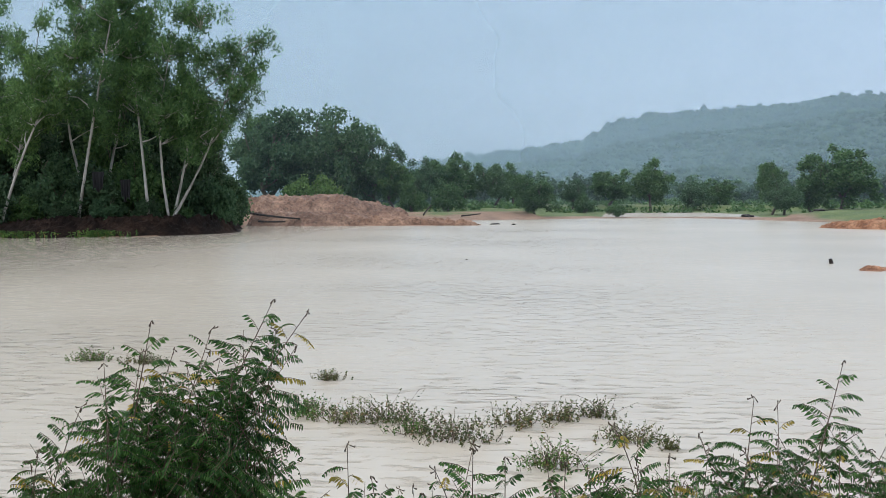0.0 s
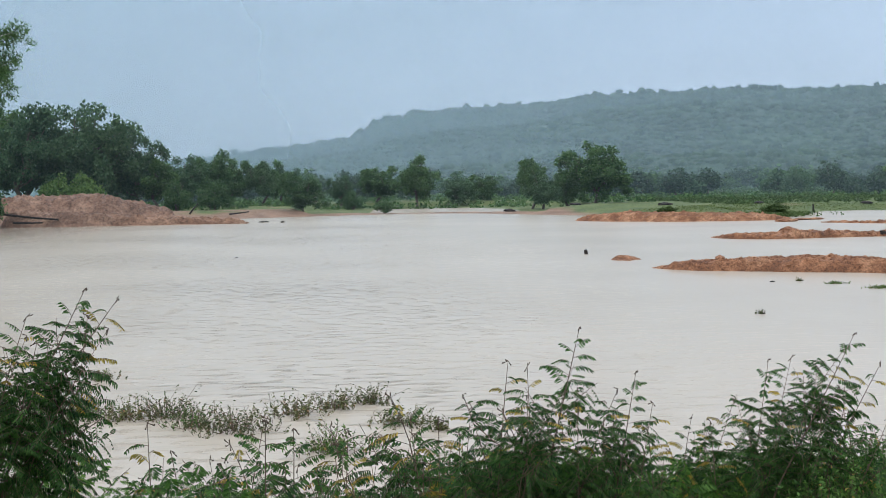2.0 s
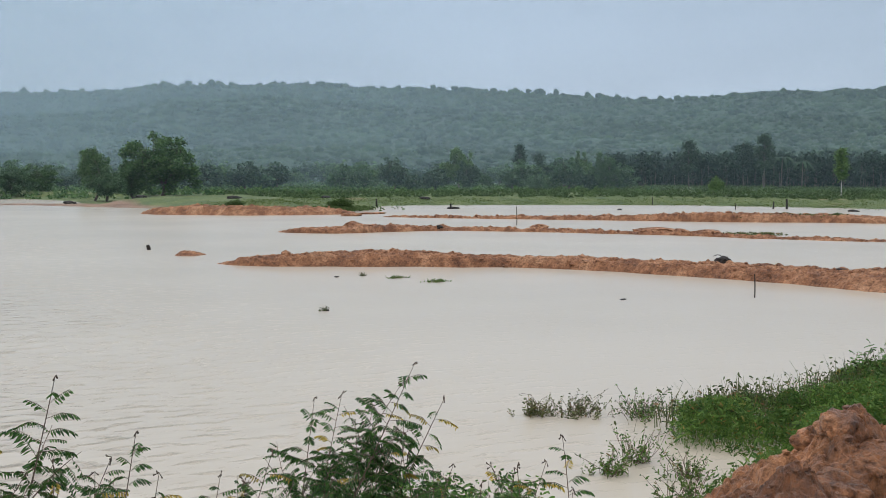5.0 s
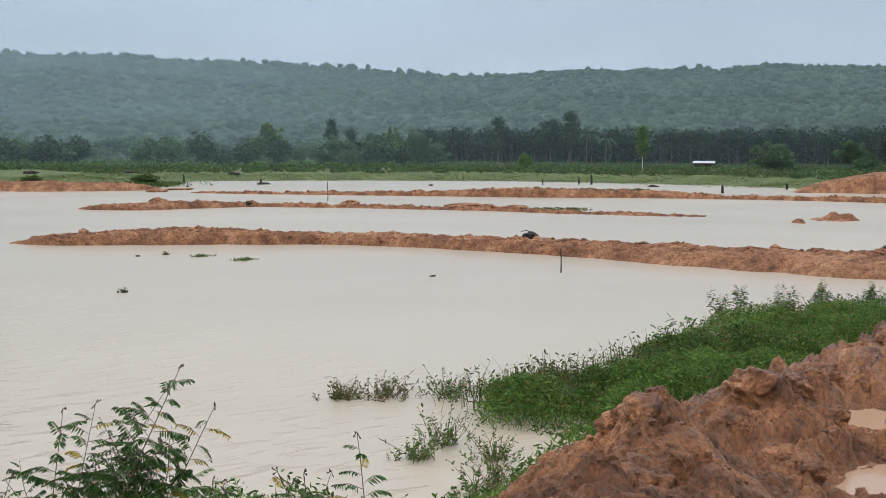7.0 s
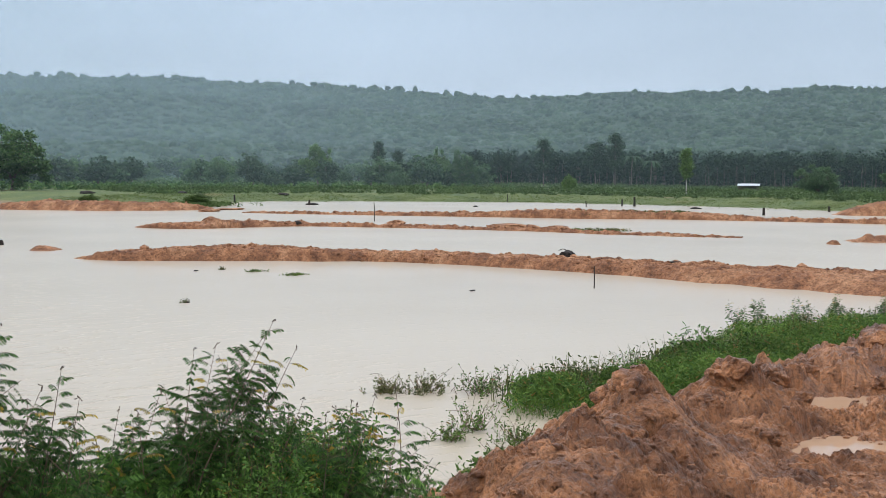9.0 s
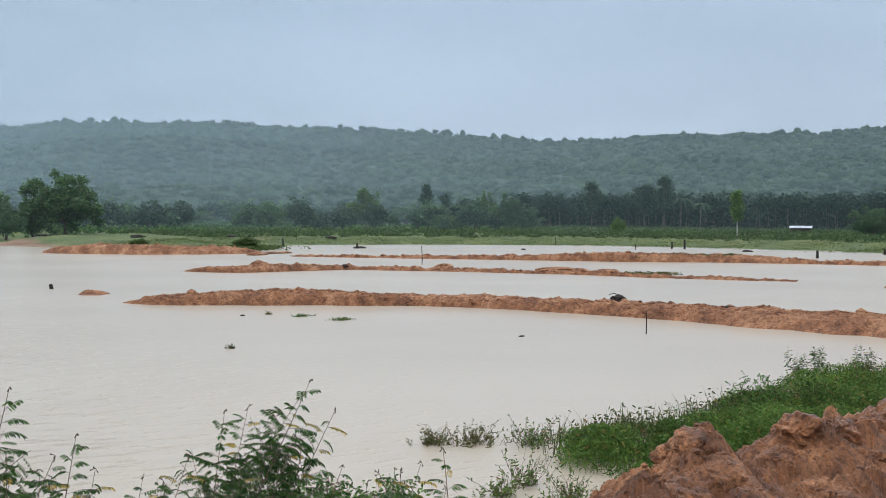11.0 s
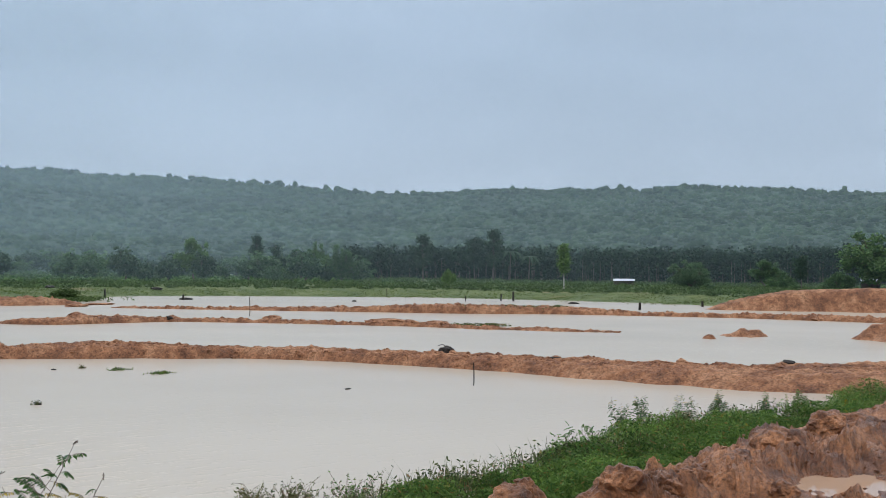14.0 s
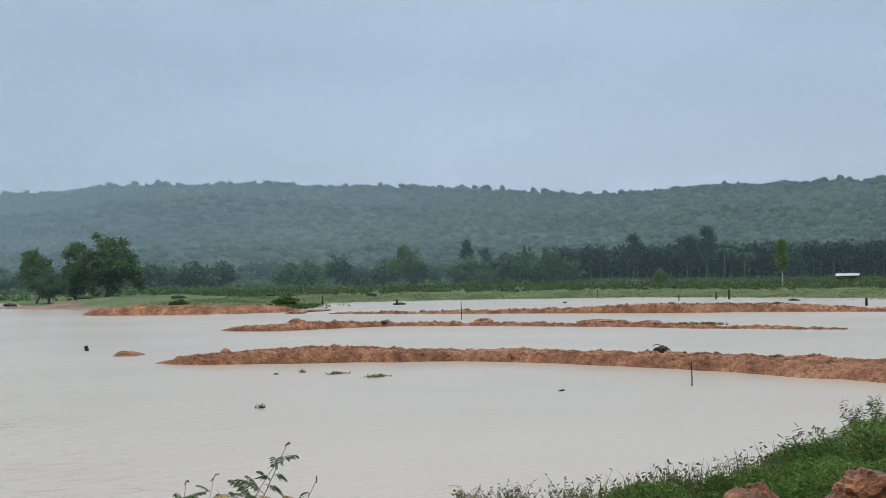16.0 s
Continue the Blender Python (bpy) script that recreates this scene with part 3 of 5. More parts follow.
def make_hill():
    """A long wooded ridge; crest angle above eye level by heading."""
    crest = [(-40, 0.3), (-20, 0.5), (-12, 1.0), (-6, 1.65), (-2.6, 2.05), (0, 2.45), (1.5, 3.3), (4, 3.65), (9, 3.85), (12, 4.15), (18, 4.33), (24, 4.17), (29, 4.0), (34.6, 3.6),
             (37.3, 3.58), (42.6, 3.73), (48, 3.8), (50.3, 4.03), (54, 3.87), (60, 3.5), (75, 3.1), (95, 2.0), (120, 0.6)]
    ca, ce = np.array(crest).T
    az = np.linspace(-40, 120, 321)
    fr = np.linspace(0, 1.35, 60)
    A, Fr = np.meshgrid(az, fr, indexing="ij")
    R = 330 + 390 * Fr
    top = 720 * np.tan(np.radians(np.interp(A, ca, ce) + 0.0)) + 3.2
    shape = np.where(Fr < 1, (step(-0.15, 1.1, Fr) - step(-0.15, 1.1, 0.0)) / (step(-0.15, 1.1, 1.0) - step(-0.15, 1.1, 0.0)), 1 - 0.5 * step(1, 1.6, Fr))
    x, y = R * np.sin(np.radians(A)), R * np.cos(np.radians(A))
    gully = fbm(x, y, 91, 150, 4) * 6 * np.minimum(1, Fr * 2) * (1 - step(0.75, 0.98, Fr))
    z = top * shape + gully - 0.5
    v = np.stack([x, y, z], -1)
    me = mesh_of("hill", v.reshape(-1, 3), grid_faces(*x.shape)[:, ::-1], M_HILL, True)
    tagged(new("hill", me), "long flat-topped hill covered with green forest", "hill", kind="structure")
    # tree crowns on the slope
    r = np.random.default_rng(5)
    n = 30000
    a = r.uniform(-14, 72, n)
    q = r.uniform(0.02, 1.02, n) ** 0.8
    ia, iq = (a + 40) / 160 * 320, q / 1.35 * 59
    i, j = ia.astype(int), iq.astype(int)
    base = v[i, j] * ((1 - ia + i) * (1 - iq + j))[:, None] + v[i + 1, j] * ((ia - i) * (1 - iq + j))[:, None] + v[i, j + 1] * ((1 - ia + i) * (iq - j))[:, None] + v[i + 1, j + 1] * ((ia - i) * (iq - j))[:, None]
    size = np.clip(r.lognormal(0.35, 0.38, n), 0.7, 3.2) * np.where(q > 0.93, r.uniform(0.28, 0.8, n), 1)
    far_ = q > 0.93
    out = []
    for sel, fine in ((~far_, 1), (far_, 2)):
        bm = bmesh.new()
        bmesh.ops.create_icosphere(bm, subdivisions=fine, radius=1)
        bv = np.array([p.co for p in bm.verts]) @ np.array(Euler((0.5, 0.9, 0.3)).to_matrix())
        bf = np.array([[p.index for p in q_.verts] for q_ in bm.faces])
        bm.free()
        m = int(sel.sum())
        lump = 1 + (0.3 if fine == 1 else 0.33) * r.normal(size=(m, len(bv), 1)).clip(-1.5, 1.5)
        flat = r.uniform(0.7, 1.25, (m, 1, 1))
        sz = size[sel]
        lift = sz * np.where(far_[sel], r.uniform(-0.2, 1.2, m), r.uniform(-0.7, 0.1, m))
        vv = base[sel][:, None] + bv[None] * lump * sz[:, None, None] * np.concatenate([flat * 0 + 1, flat * 0 + 1, flat * 0.9], 2) + np.stack([0 * sz, 0 * sz, lift], -1)[:, None]
        out.append((vv.reshape(-1, 3), (bf[None] + (np.arange(m) * len(bv))[:, None, None]).reshape(-1, 3)))
    vv, ff = join(*out)
    tagged(new("hill_forest", mesh_of("hill_forest", vv, ff, M_HILL, True)), "dense forest canopy on the hillside", "forest", kind="stuff")


make_hill()


# one added curved sheet; its tint stands in for haze in the air
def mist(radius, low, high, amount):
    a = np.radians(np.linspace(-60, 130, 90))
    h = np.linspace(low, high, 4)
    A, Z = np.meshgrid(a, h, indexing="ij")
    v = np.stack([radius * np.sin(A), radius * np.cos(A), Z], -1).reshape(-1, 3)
    tagged(new("haze_sheet", mesh_of("haze_sheet", v, grid_faces(90, 4), haze_sheet_material("painted_haze", amount), True)), "see-through tinted sheet standing in for haze before the hill", "mist", "veils of drizzle", "structure")


for radius, high, amount in HAZE_SHEETS:
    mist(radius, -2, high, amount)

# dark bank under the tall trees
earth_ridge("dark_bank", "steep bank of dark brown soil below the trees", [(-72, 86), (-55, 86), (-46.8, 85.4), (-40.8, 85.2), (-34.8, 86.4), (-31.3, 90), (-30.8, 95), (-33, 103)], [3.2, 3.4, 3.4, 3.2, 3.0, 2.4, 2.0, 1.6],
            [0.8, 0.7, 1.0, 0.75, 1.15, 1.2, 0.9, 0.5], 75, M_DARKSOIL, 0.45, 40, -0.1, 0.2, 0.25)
# ---- trees ----
def bent(p, q, r0, r1, r, n=5, wob=0.06):
    """A limb from p to q with a slight wander."""
    p, q = np.array(p, float), np.array(q, float)
    L = np.linalg.norm(q - p)
    out = []
    w = r.normal(size=3) * wob * L
    for i in range(n + 1):
        t = i / n
        out.append((p + (q - p) * t + w * math.sin(math.pi * t), r0 + (r1 - r0) * t))
    return out


def tree_meshes(kind, height, width, seed, leaf=0.36, dense=1.0, stems=None, far=False):
    """Wood and crown of a tree of that height and crown width, foot at the origin."""
    r = np.random.default_rng(seed)
    limbs, lumps = [], []
    if kind == "euca":
        for sway, tall in stems or [((0.0, 0.0), 1.0)]:
            f = np.array([*(r.normal(size=2) * 0.25), -0.3])
            top = np.array([sway[0] * height, sway[1] * height, height * tall])
            stem = bent(f, top, 0.0075 * height, 0.02, r, 9, 0.05)
            limbs.append(stem)
            for k in range(24):
                t = r.uniform(0.4, 0.99)
                p = np.array(stem[int(t * 9)][0])
                a = r.uniform(0, 2 * math.pi)
                reach = width * 0.5 * (1.2 - 0.5 * t) * r.uniform(0.4, 1.15)
                q = p + (math.cos(a) * reach, math.sin(a) * reach, reach * r.uniform(0.3, 0.95))
                limbs.append(bent(p, q, 0.0035 * height, 0.012, r, 4, 0.1))
                for u in (0.7, 1.0):
                    lumps.append((p + (q - p) * u, r.uniform(0.38, 0.72), 1.3))
                for m in range(3):
                    c = p + (q - p) * r.uniform(0.55, 1.1) + r.normal(size=3) * (0.75, 0.75, 0.55)
                    limbs.append(bent(p + (q - p) * 0.7, c, 0.015, 0.006, r, 2))
                    lumps.append((c - (0, 0, 0.2), r.uniform(0.35, 0.7), 1.4))
        leaf_aspect, droop = 0.3, 1.1
    elif kind in ("pine", "slim"):
        stem = bent((0, 0, -0.3), (r.normal() * 0.15, r.normal() * 0.15, height * 0.98), 0.016 * height, 0.03, r, 8, 0.02)
        limbs.append(stem)
        lo = 0.32 if kind == "pine" else 0.4
        for k in range(26):
            t = lo + (1 - lo) * (k / 25)
            p = np.array(stem[min(8, int(t * 8))][0]) * (1, 1, 0) + (0, 0, t * height)
            if kind == "pine" and r.random() < 0.3:
                continue
            a = k * 2.4 + r.normal() * 0.3
            reach = width * 0.5 * (math.sin(math.pi * (0.18 + 0.76 * (t - lo) / (1 - lo))) ** 0.8) * r.uniform(0.55, 1.15)
            q = p + (math.cos(a) * reach, math.sin(a) * reach, reach * 0.3)
            limbs.append(bent(p, q, 0.035, 0.012, r, 3))
            lumps.append((p + (q - p) * 0.75, width * 0.17, 0.8))
            lumps.append((p + (q - p) * 0.35, width * 0.14, 0.8))
        leaf_aspect, droop = 0.4, 0.2
    elif kind == "bush":
        for k in range(7):
            a = r.uniform(0, 2 * math.pi)
            q = (math.cos(a) * width * 0.3 * r.uniform(0.3, 1), math.sin(a) * width * 0.3 * r.uniform(0.3, 1), height * r.uniform(0.45, 0.85))
            limbs.append(bent((r.normal() * 0.1, r.normal() * 0.1, -0.2), q, 0.05, 0.015, r, 4, 0.1))
        for k in range(30):
            d = unit(r.normal(size=3) * (1, 1, 0.9))
            d[2] = abs(d[2]) * 1.1 - 0.15
            c = d * (width * 0.5, width * 0.5, height * 0.72) * r.uniform(0.45, 0.92) + (0, 0, height * 0.22)
            lumps.append((c, width * 0.16, 0.8))
        leaf_aspect, droop = 0.5, 0.2
    else:
        fork = height * r.uniform(0.16, 0.28)
        limbs.append(bent((0, 0, -0.3), (r.normal() * 0.1 * width, r.normal() * 0.1 * width, fork), 0.035 * height, 0.026 * height, r, 4, 0.05))
        f = np.array(limbs[0][-1][0])
        for k in range(11):
            a = 2 * math.pi * k / 11 + r.normal() * 0.3
            q = np.array([math.cos(a) * width * 0.36 * r.uniform(0.5, 1.1), math.sin(a) * width * 0.36 * r.uniform(0.5, 1.1), height * r.uniform(0.32, 0.92)])
            limbs.append(bent(f, q, 0.014 * height, 0.03, r, 5, 0.1))
            for m in range(8):
                c = f + (q - f) * r.uniform(0.35, 1.05) + r.normal(size=3) * (width * 0.13, width * 0.13, height * 0.07)
                limbs.append(bent(f + (q - f) * r.uniform(0.4, 0.9), c, 0.03, 0.01, r, 2))
                lumps.append((c, width * r.uniform(0.08, 0.14), 0.75))
        leaf_aspect, droop = 0.5, 0.3
    V, F = tubes(limbs[:14] if far else limbs, 4 if far else 5)
    C = []
    for c, s, flat in lumps:
        n = max(8, int(dense * (24 if kind == 'euca' else 34) * (s / leaf) ** 1.6))
        d = unit(r.normal(size=(n, 3)))
        C.append(np.asarray(c) + d * s * (1, 1, flat) * (r.uniform(0.15, 1, (n, 1)) ** 0.6))
    C = np.concatenate(C)
    lv = leaves(C + r.normal(size=C.shape) * leaf * 0.5, leaf, r, leaf_aspect * (1.25 if far or kind != "euca" else 1), droop, far or kind != "euca")
    return (V, F), lv


WORDS = {"euca": ("tall slender tree with pale trunk and hanging green leaves", "tree"), "broad": ("round-crowned broadleaf tree with dense dark green foliage", "tree"),
         "bush": ("leafy green bush growing in the field", "bush"), "pine": ("tall dark narrow-crowned tree standing in the field", "tree"), "slim": ("slim light green young tree with a pale trunk", "tree")}
LIBRARY = {}


def library(kind, variant, leafmat, height, width, leaf, dense, far):
    key = (kind, variant, leafmat.name, far)
    if key not in LIBRARY:
        (V, F), (lv, lf) = tree_meshes(kind, height, width, 100 + 17 * variant + len(kind), leaf, dense, None, far)
        wood = mesh_of(kind + "_wood", V, F, M_BARK_PALE if kind in ("euca", "slim") else M_BARK, True)
        LIBRARY[key] = (wood, mesh_of(kind + "_crown", lv, lf, leafmat), height, width)
    return LIBRARY[key]


def plant_tree(kind, x, y, height, width, variant, leafmat, turn, label="", leaf=0.35, dense=1.35, far=False):
    nominal = {"euca": (18, 5.5), "broad": (7, 6.5), "bush": (3.5, 4), "pine": (8, 4), "slim": (5.5, 1.7)}[kind]
    wood, crown, h, w = library(kind, variant, leafmat, *nominal, leaf, dense, far)
    words, cat = WORDS[kind]
    t = thing(cat, label or words, cat, "trees and bushes round the pond")
    t.location = (x, y, float(ground_height(np.array([x]), np.array([y]))[0]))
    t.rotation_euler = (0, 0, turn)
    t.scale = (width / w, width / w, height / h)
    part("trunk", wood, t)
    part("crown", crown, t)
    return t


tr = random.Random(11)
# kind, x, y, height, crown width
TALL = [(-45.4, 85.2, 18.5, 5.5), (-39.6, 86.6, 20.5, 6.0), (-34.2, 88.4, 19.5, 6.0), (-33.0, 89.4, 18, 6.6), (-49.3, 88, 18, 6), (-39.3, 90, 19, 6)]
STEMS = [[((0.22, 0), 0.95), ((0.36, 0.05), 0.8)], [((0.2, 0.0), 1.0)], [((-0.12, 0), 1.0)], [((0.16, 0), 1.0), ((0.3, 0.1), 0.85), ((0.05, -0.1), 0.8)], [((0.1, 0), 1.0)], [((-0.05, 0.1), 1.0), ((0.15, 0), 0.8)]]
for i, (x, y, h, wd) in enumerate(TALL):
    (V_, F_), (lv_, lf_) = tree_meshes("euca", h, wd, 140 + i, 0.3, 1.25, STEMS[i])
    t = thing("tree", WORDS["euca"][0], "tree", "tall pale-stemmed trees", at=(x, y, float(ground_height(np.array([x]), np.array([y]))[0])))
    part("trunk", mesh_of("trunk", V_, F_, M_BARK_PALE, True), t)
    part("crown", mesh_of("crown", lv_, lf_, M_LEAF_EUCA), t)
BEHIND = [(-46.5, 95, 11, 9), (-42.7, 98, 10.5, 8.5), (-40.0, 101.8, 12, 9), (-36.2, 100.7, 12.5, 8.5), (-32.6, 100.5, 11, 7.5), (-49, 101, 12, 9), (-45, 106, 12.5, 9), (-30.5, 97, 8, 5.5), (-53, 96, 12, 9), (-57, 100, 12, 9), (-51, 92, 10, 8)]
BEHIND += [(-50, 88.5, 6, 6), (-54, 91, 9, 8)]
# shade behind the tall trunks is painted in with the darker leaf colour
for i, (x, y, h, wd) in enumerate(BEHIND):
    plant_tree("broad", x - 2.8, y, h, wd, i % 4, M_LEAF_FAR_SHADE, tr.uniform(0, 6.3), leaf=0.27, dense=1.2)
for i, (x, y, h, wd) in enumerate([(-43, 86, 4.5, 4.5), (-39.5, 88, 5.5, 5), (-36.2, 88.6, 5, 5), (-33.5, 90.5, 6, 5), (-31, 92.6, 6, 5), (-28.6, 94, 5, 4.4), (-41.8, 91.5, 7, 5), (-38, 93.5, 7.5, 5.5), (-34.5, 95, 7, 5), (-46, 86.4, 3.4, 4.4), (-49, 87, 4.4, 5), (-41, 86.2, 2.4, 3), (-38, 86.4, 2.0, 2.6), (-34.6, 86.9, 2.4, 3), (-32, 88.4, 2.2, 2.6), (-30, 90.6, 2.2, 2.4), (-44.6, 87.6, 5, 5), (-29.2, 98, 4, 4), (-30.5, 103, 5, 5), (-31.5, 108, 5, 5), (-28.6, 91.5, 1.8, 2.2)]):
    plant_tree("bush", x - 2.8, y, h, wd, i % 3, (M_LEAF_FAR_SHADE, M_LEAF_DARK, M_LEAF_FAR_SHADE, M_LEAF_MID)[i % 4], tr.uniform(0, 6.3), "leafy undergrowth bush beneath the tall trees", leaf=0.24, dense=1.0)
GROVE = [(-39.4, 144.8, 12.9, 9), (-34.6, 145.9, 13.6, 10), (-30.6, 147.7, 12.8, 9), (-27.6, 149.3, 9.6, 6.2), (-43, 150, 12.5, 9), (-36.5, 152, 13, 9)]
for i, (x, y, h, wd) in enumerate(GROVE):
    plant_tree("broad", x, y, h, wd, i % 4, M_LEAF_DARK, tr.uniform(0, 6.3), leaf=0.3, dense=1.1)
LINE = [(-24.5, 147.9, 6.2, 4.8), (-24.0, 163.1, 7.3, 6.5), (-21.5, 168.5, 7.9, 7), (-18.8, 174.9, 7.0, 5.6), (-14.2, 175.3, 6.4, 5.4), (-11.7, 181.5, 7.0, 5),
        (-6.1, 137.7, 4.9, 4.6), (-2.3, 174.8, 4.4, 4), (3.0, 179.8, 5.1, 6.6), (9.0, 169.6, 7.7, 6.3), (15.7, 175.1, 4.2, 5.2), (19.6, 180.7, 3.9, 5.4),
        (21.9, 144.1, 6.1, 4.6), (22.9, 140.9, 4.3, 4.8), (27.7, 149.2, 5.8, 4.6), (29.9, 143.7, 7.3, 8.0), (88.2, 179.9, 7.2, 4.6), (122.3, 195.2, 7.4, 3.8), (104.4, 159.1, 6.1, 3.8),
        (109.3, 91.2, 3.7, 4.6), (147.0, 107.9, 4.1, 4.2), (141.2, 86.0, 8.0, 9.2), (143.5, 82.3, 6.1, 5.6)]
for i, (x, y, h, wd) in enumerate(LINE):
    plant_tree("broad", x, y, h, wd, i % 4, (M_LEAF_MID, M_LEAF_DARK, M_LEAF_MID)[i % 3] if i != 16 else M_LEAF_LIGHT, tr.uniform(0, 6.3))
for i, (x, y, h, wd) in enumerate([(3.2, 137.8, 1.9, 2.5), (-0.4, 159.8, 2.8, 3.2), (-34.6, 137.6, 4.7, 4.2), (-31.6, 138.3, 5.2, 4.2), (-22.0, 144.2, 4.2, 3.8), (-17.8, 146.8, 4.4, 4.6), (104.8, 131.8, 2.6, 2.3), (140.1, 100.4, 2.7, 4.5), (144.6, 93.9, 2.9, 4.5)]):
    plant_tree("bush", x, y, h, wd, i % 3, M_LEAF_LIGHT if i in (2, 3, 6) else M_LEAF_MID, tr.uniform(0, 6.3))
for i, (x, y, h, wd) in enumerate([(104.6, 188.2, 7.8, 3.2), (107.6, 186.5, 6.6, 3.2), (130.2, 171.6, 8.0, 4.5), (134.5, 161.7, 8.0, 4.8), (137.1, 159.5, 8.8, 4.4), (141.7, 98.1, 4.9, 2.7)]):
    plant_tree("pine", x, y, h, wd, i % 2, M_PINE, tr.uniform(0, 6.3), dense=1.0)
plant_tree("slim", 106.1, 109.4, 5.6, 1.8, 0, M_LEAF_LIGHT, 1.0)
# further trees of the plain, in a loose belt
for i in range(150):
    a, d = radians(tr.uniform(-12, 34)), tr.uniform(185, 300)
    h = tr.uniform(2.6, 5.8)
    plant_tree(("broad", "bush")[i % 3 == 0], d * math.sin(a), d * math.cos(a), h, h * tr.uniform(0.8, 1.25), i % 3, (M_LEAF_FAR_SHADE, M_LEAF_DARK, M_LEAF_MID, M_LEAF_FAR_SHADE)[i % 4], tr.uniform(0, 6.3), leaf=0.62, dense=0.9, far=True)


def plantation():
    """A dense block of plantation trees: level crowns over thin trunks."""
    r = np.random.default_rng(15)
    n = 1000
    a, d = np.radians(r.uniform(33.5, 70, n)), 228 + 34 * r.uniform(0, 1, n) ** 2
    h = r.uniform(7.2, 8.6, n) + 1.6 * step(50, 62, np.degrees(a))
    x, y = d * np.sin(a), d * np.cos(a)
    lines = [[((x[i], y[i], 0.2), 0.1), ((x[i], y[i], h[i] * 0.6), 0.06)] for i in range(n)]
    k = 90
    dd = unit(r.normal(size=(n, k, 3)))
    c = np.stack([x, y, h * 0.55], -1)[:, None] + dd * (2.2, 2.2, 3.6) * r.uniform(0.4, 1, (n, k, 1))
    back = np.flatnonzero(d > 233)
    low = np.stack([x[back], y[back], h[back] * 0.3], -1)[:, None] + r.uniform(-1, 1, (len(back), 90, 3)) * (2.4, 2.4, 2.6)
    v, f = leaves(np.concatenate([c.reshape(-1, 3), low.reshape(-1, 3)]), 0.66, r, 0.7, 0.2, True)
    tagged(new("plantation_canopy", mesh_of("plantation_canopy", v, f, M_PLANT)), "dark level canopy of a tree plantation", "trees", kind="stuff")
    v, f = tubes(lines, 4)
    tagged(new("plantation_trunks", mesh_of("plantation_trunks", v, f, M_BARK)), "rows of thin plantation trunks", "trees", kind="stuff")


plantation()


def scrub(name, label, n, zone, size, leaf, mat, seed, k=20):
    """Low weeds and scrub strewn over a zone(x, y) of the plain."""
    r = np.random.default_rng(seed)
    a, d = np.radians(r.uniform(-30, 70, n * 6)), r.uniform(80, 300, n * 6)
    x, y = d * np.sin(a), d * np.cos(a)
    keep = np.flatnonzero(zone(x, y, r))[:n]
    x, y = x[keep], y[keep]
    z = ground_height(x, y)
    s = r.uniform(0.5, 1.2, len(x)) * size
    dd = unit(r.normal(size=(len(x), k, 3)))
    dd[..., 2] = np.abs(dd[..., 2])
    c = np.stack([x, y, z], -1)[:, None] + dd * s[:, None, None] * (1, 1, 0.8) * r.uniform(0.3, 1, (len(x), k, 1))
    v, f = leaves(c.reshape(-1, 3), leaf, r, 0.7, 0.0, True)
    tagged(new(name, mesh_of(name, v, f, mat)), label, "scrub", kind="stuff")


scrub("field_scrub", "low green weeds and scrub over the far field", 8000,
      lambda x, y, r: (edge_distance(x, y, POND) > 7) & (x > 40) & (np.hypot(x, y) < 260), 0.75, 0.26, M_SCRUB, 81, 24)
scrub("field_scrub", "dark low scrub below the belt of trees", 2600,
      lambda x, y, r: (edge_distance(x, y, POND) > 25) & (x < 110) & (y > 150), 1.3, 0.5, M_LEAF_MID, 82)
# ---- the foreground ----
DIRT_EDGE = [(2.2, 3.4), (3.1, 4.6), (4.3, 5.7), (5.4, 6.6), (6.4, 7.2), (7.4, 7.5), (8.4, 8.0), (9.6, 8.4), (12, 9.0), (15, 9.7), (20, 11.2), (26, 13.4), (33, 15.6), (45, 17),
             (45, -6), (2, -6), (1.6, 1.5)]


# height of the pushed-up rim by its place east
RIM_X = (2.0, 3.0, 4.0, 5.3, 5.8, 6.15, 6.5, 6.85, 7.4, 8.4, 9.0, 10.4, 11.5, 13.0, 15.6, 20.0, 34.0)
RIM_Z = (1.34, 1.4, 1.4, 1.3, 1.36, 1.44, 1.34, 1.08, 1.2, 1.22, 1.1, 1.02, 1.06, 1.07, 1.05, 1.05, 1.05)


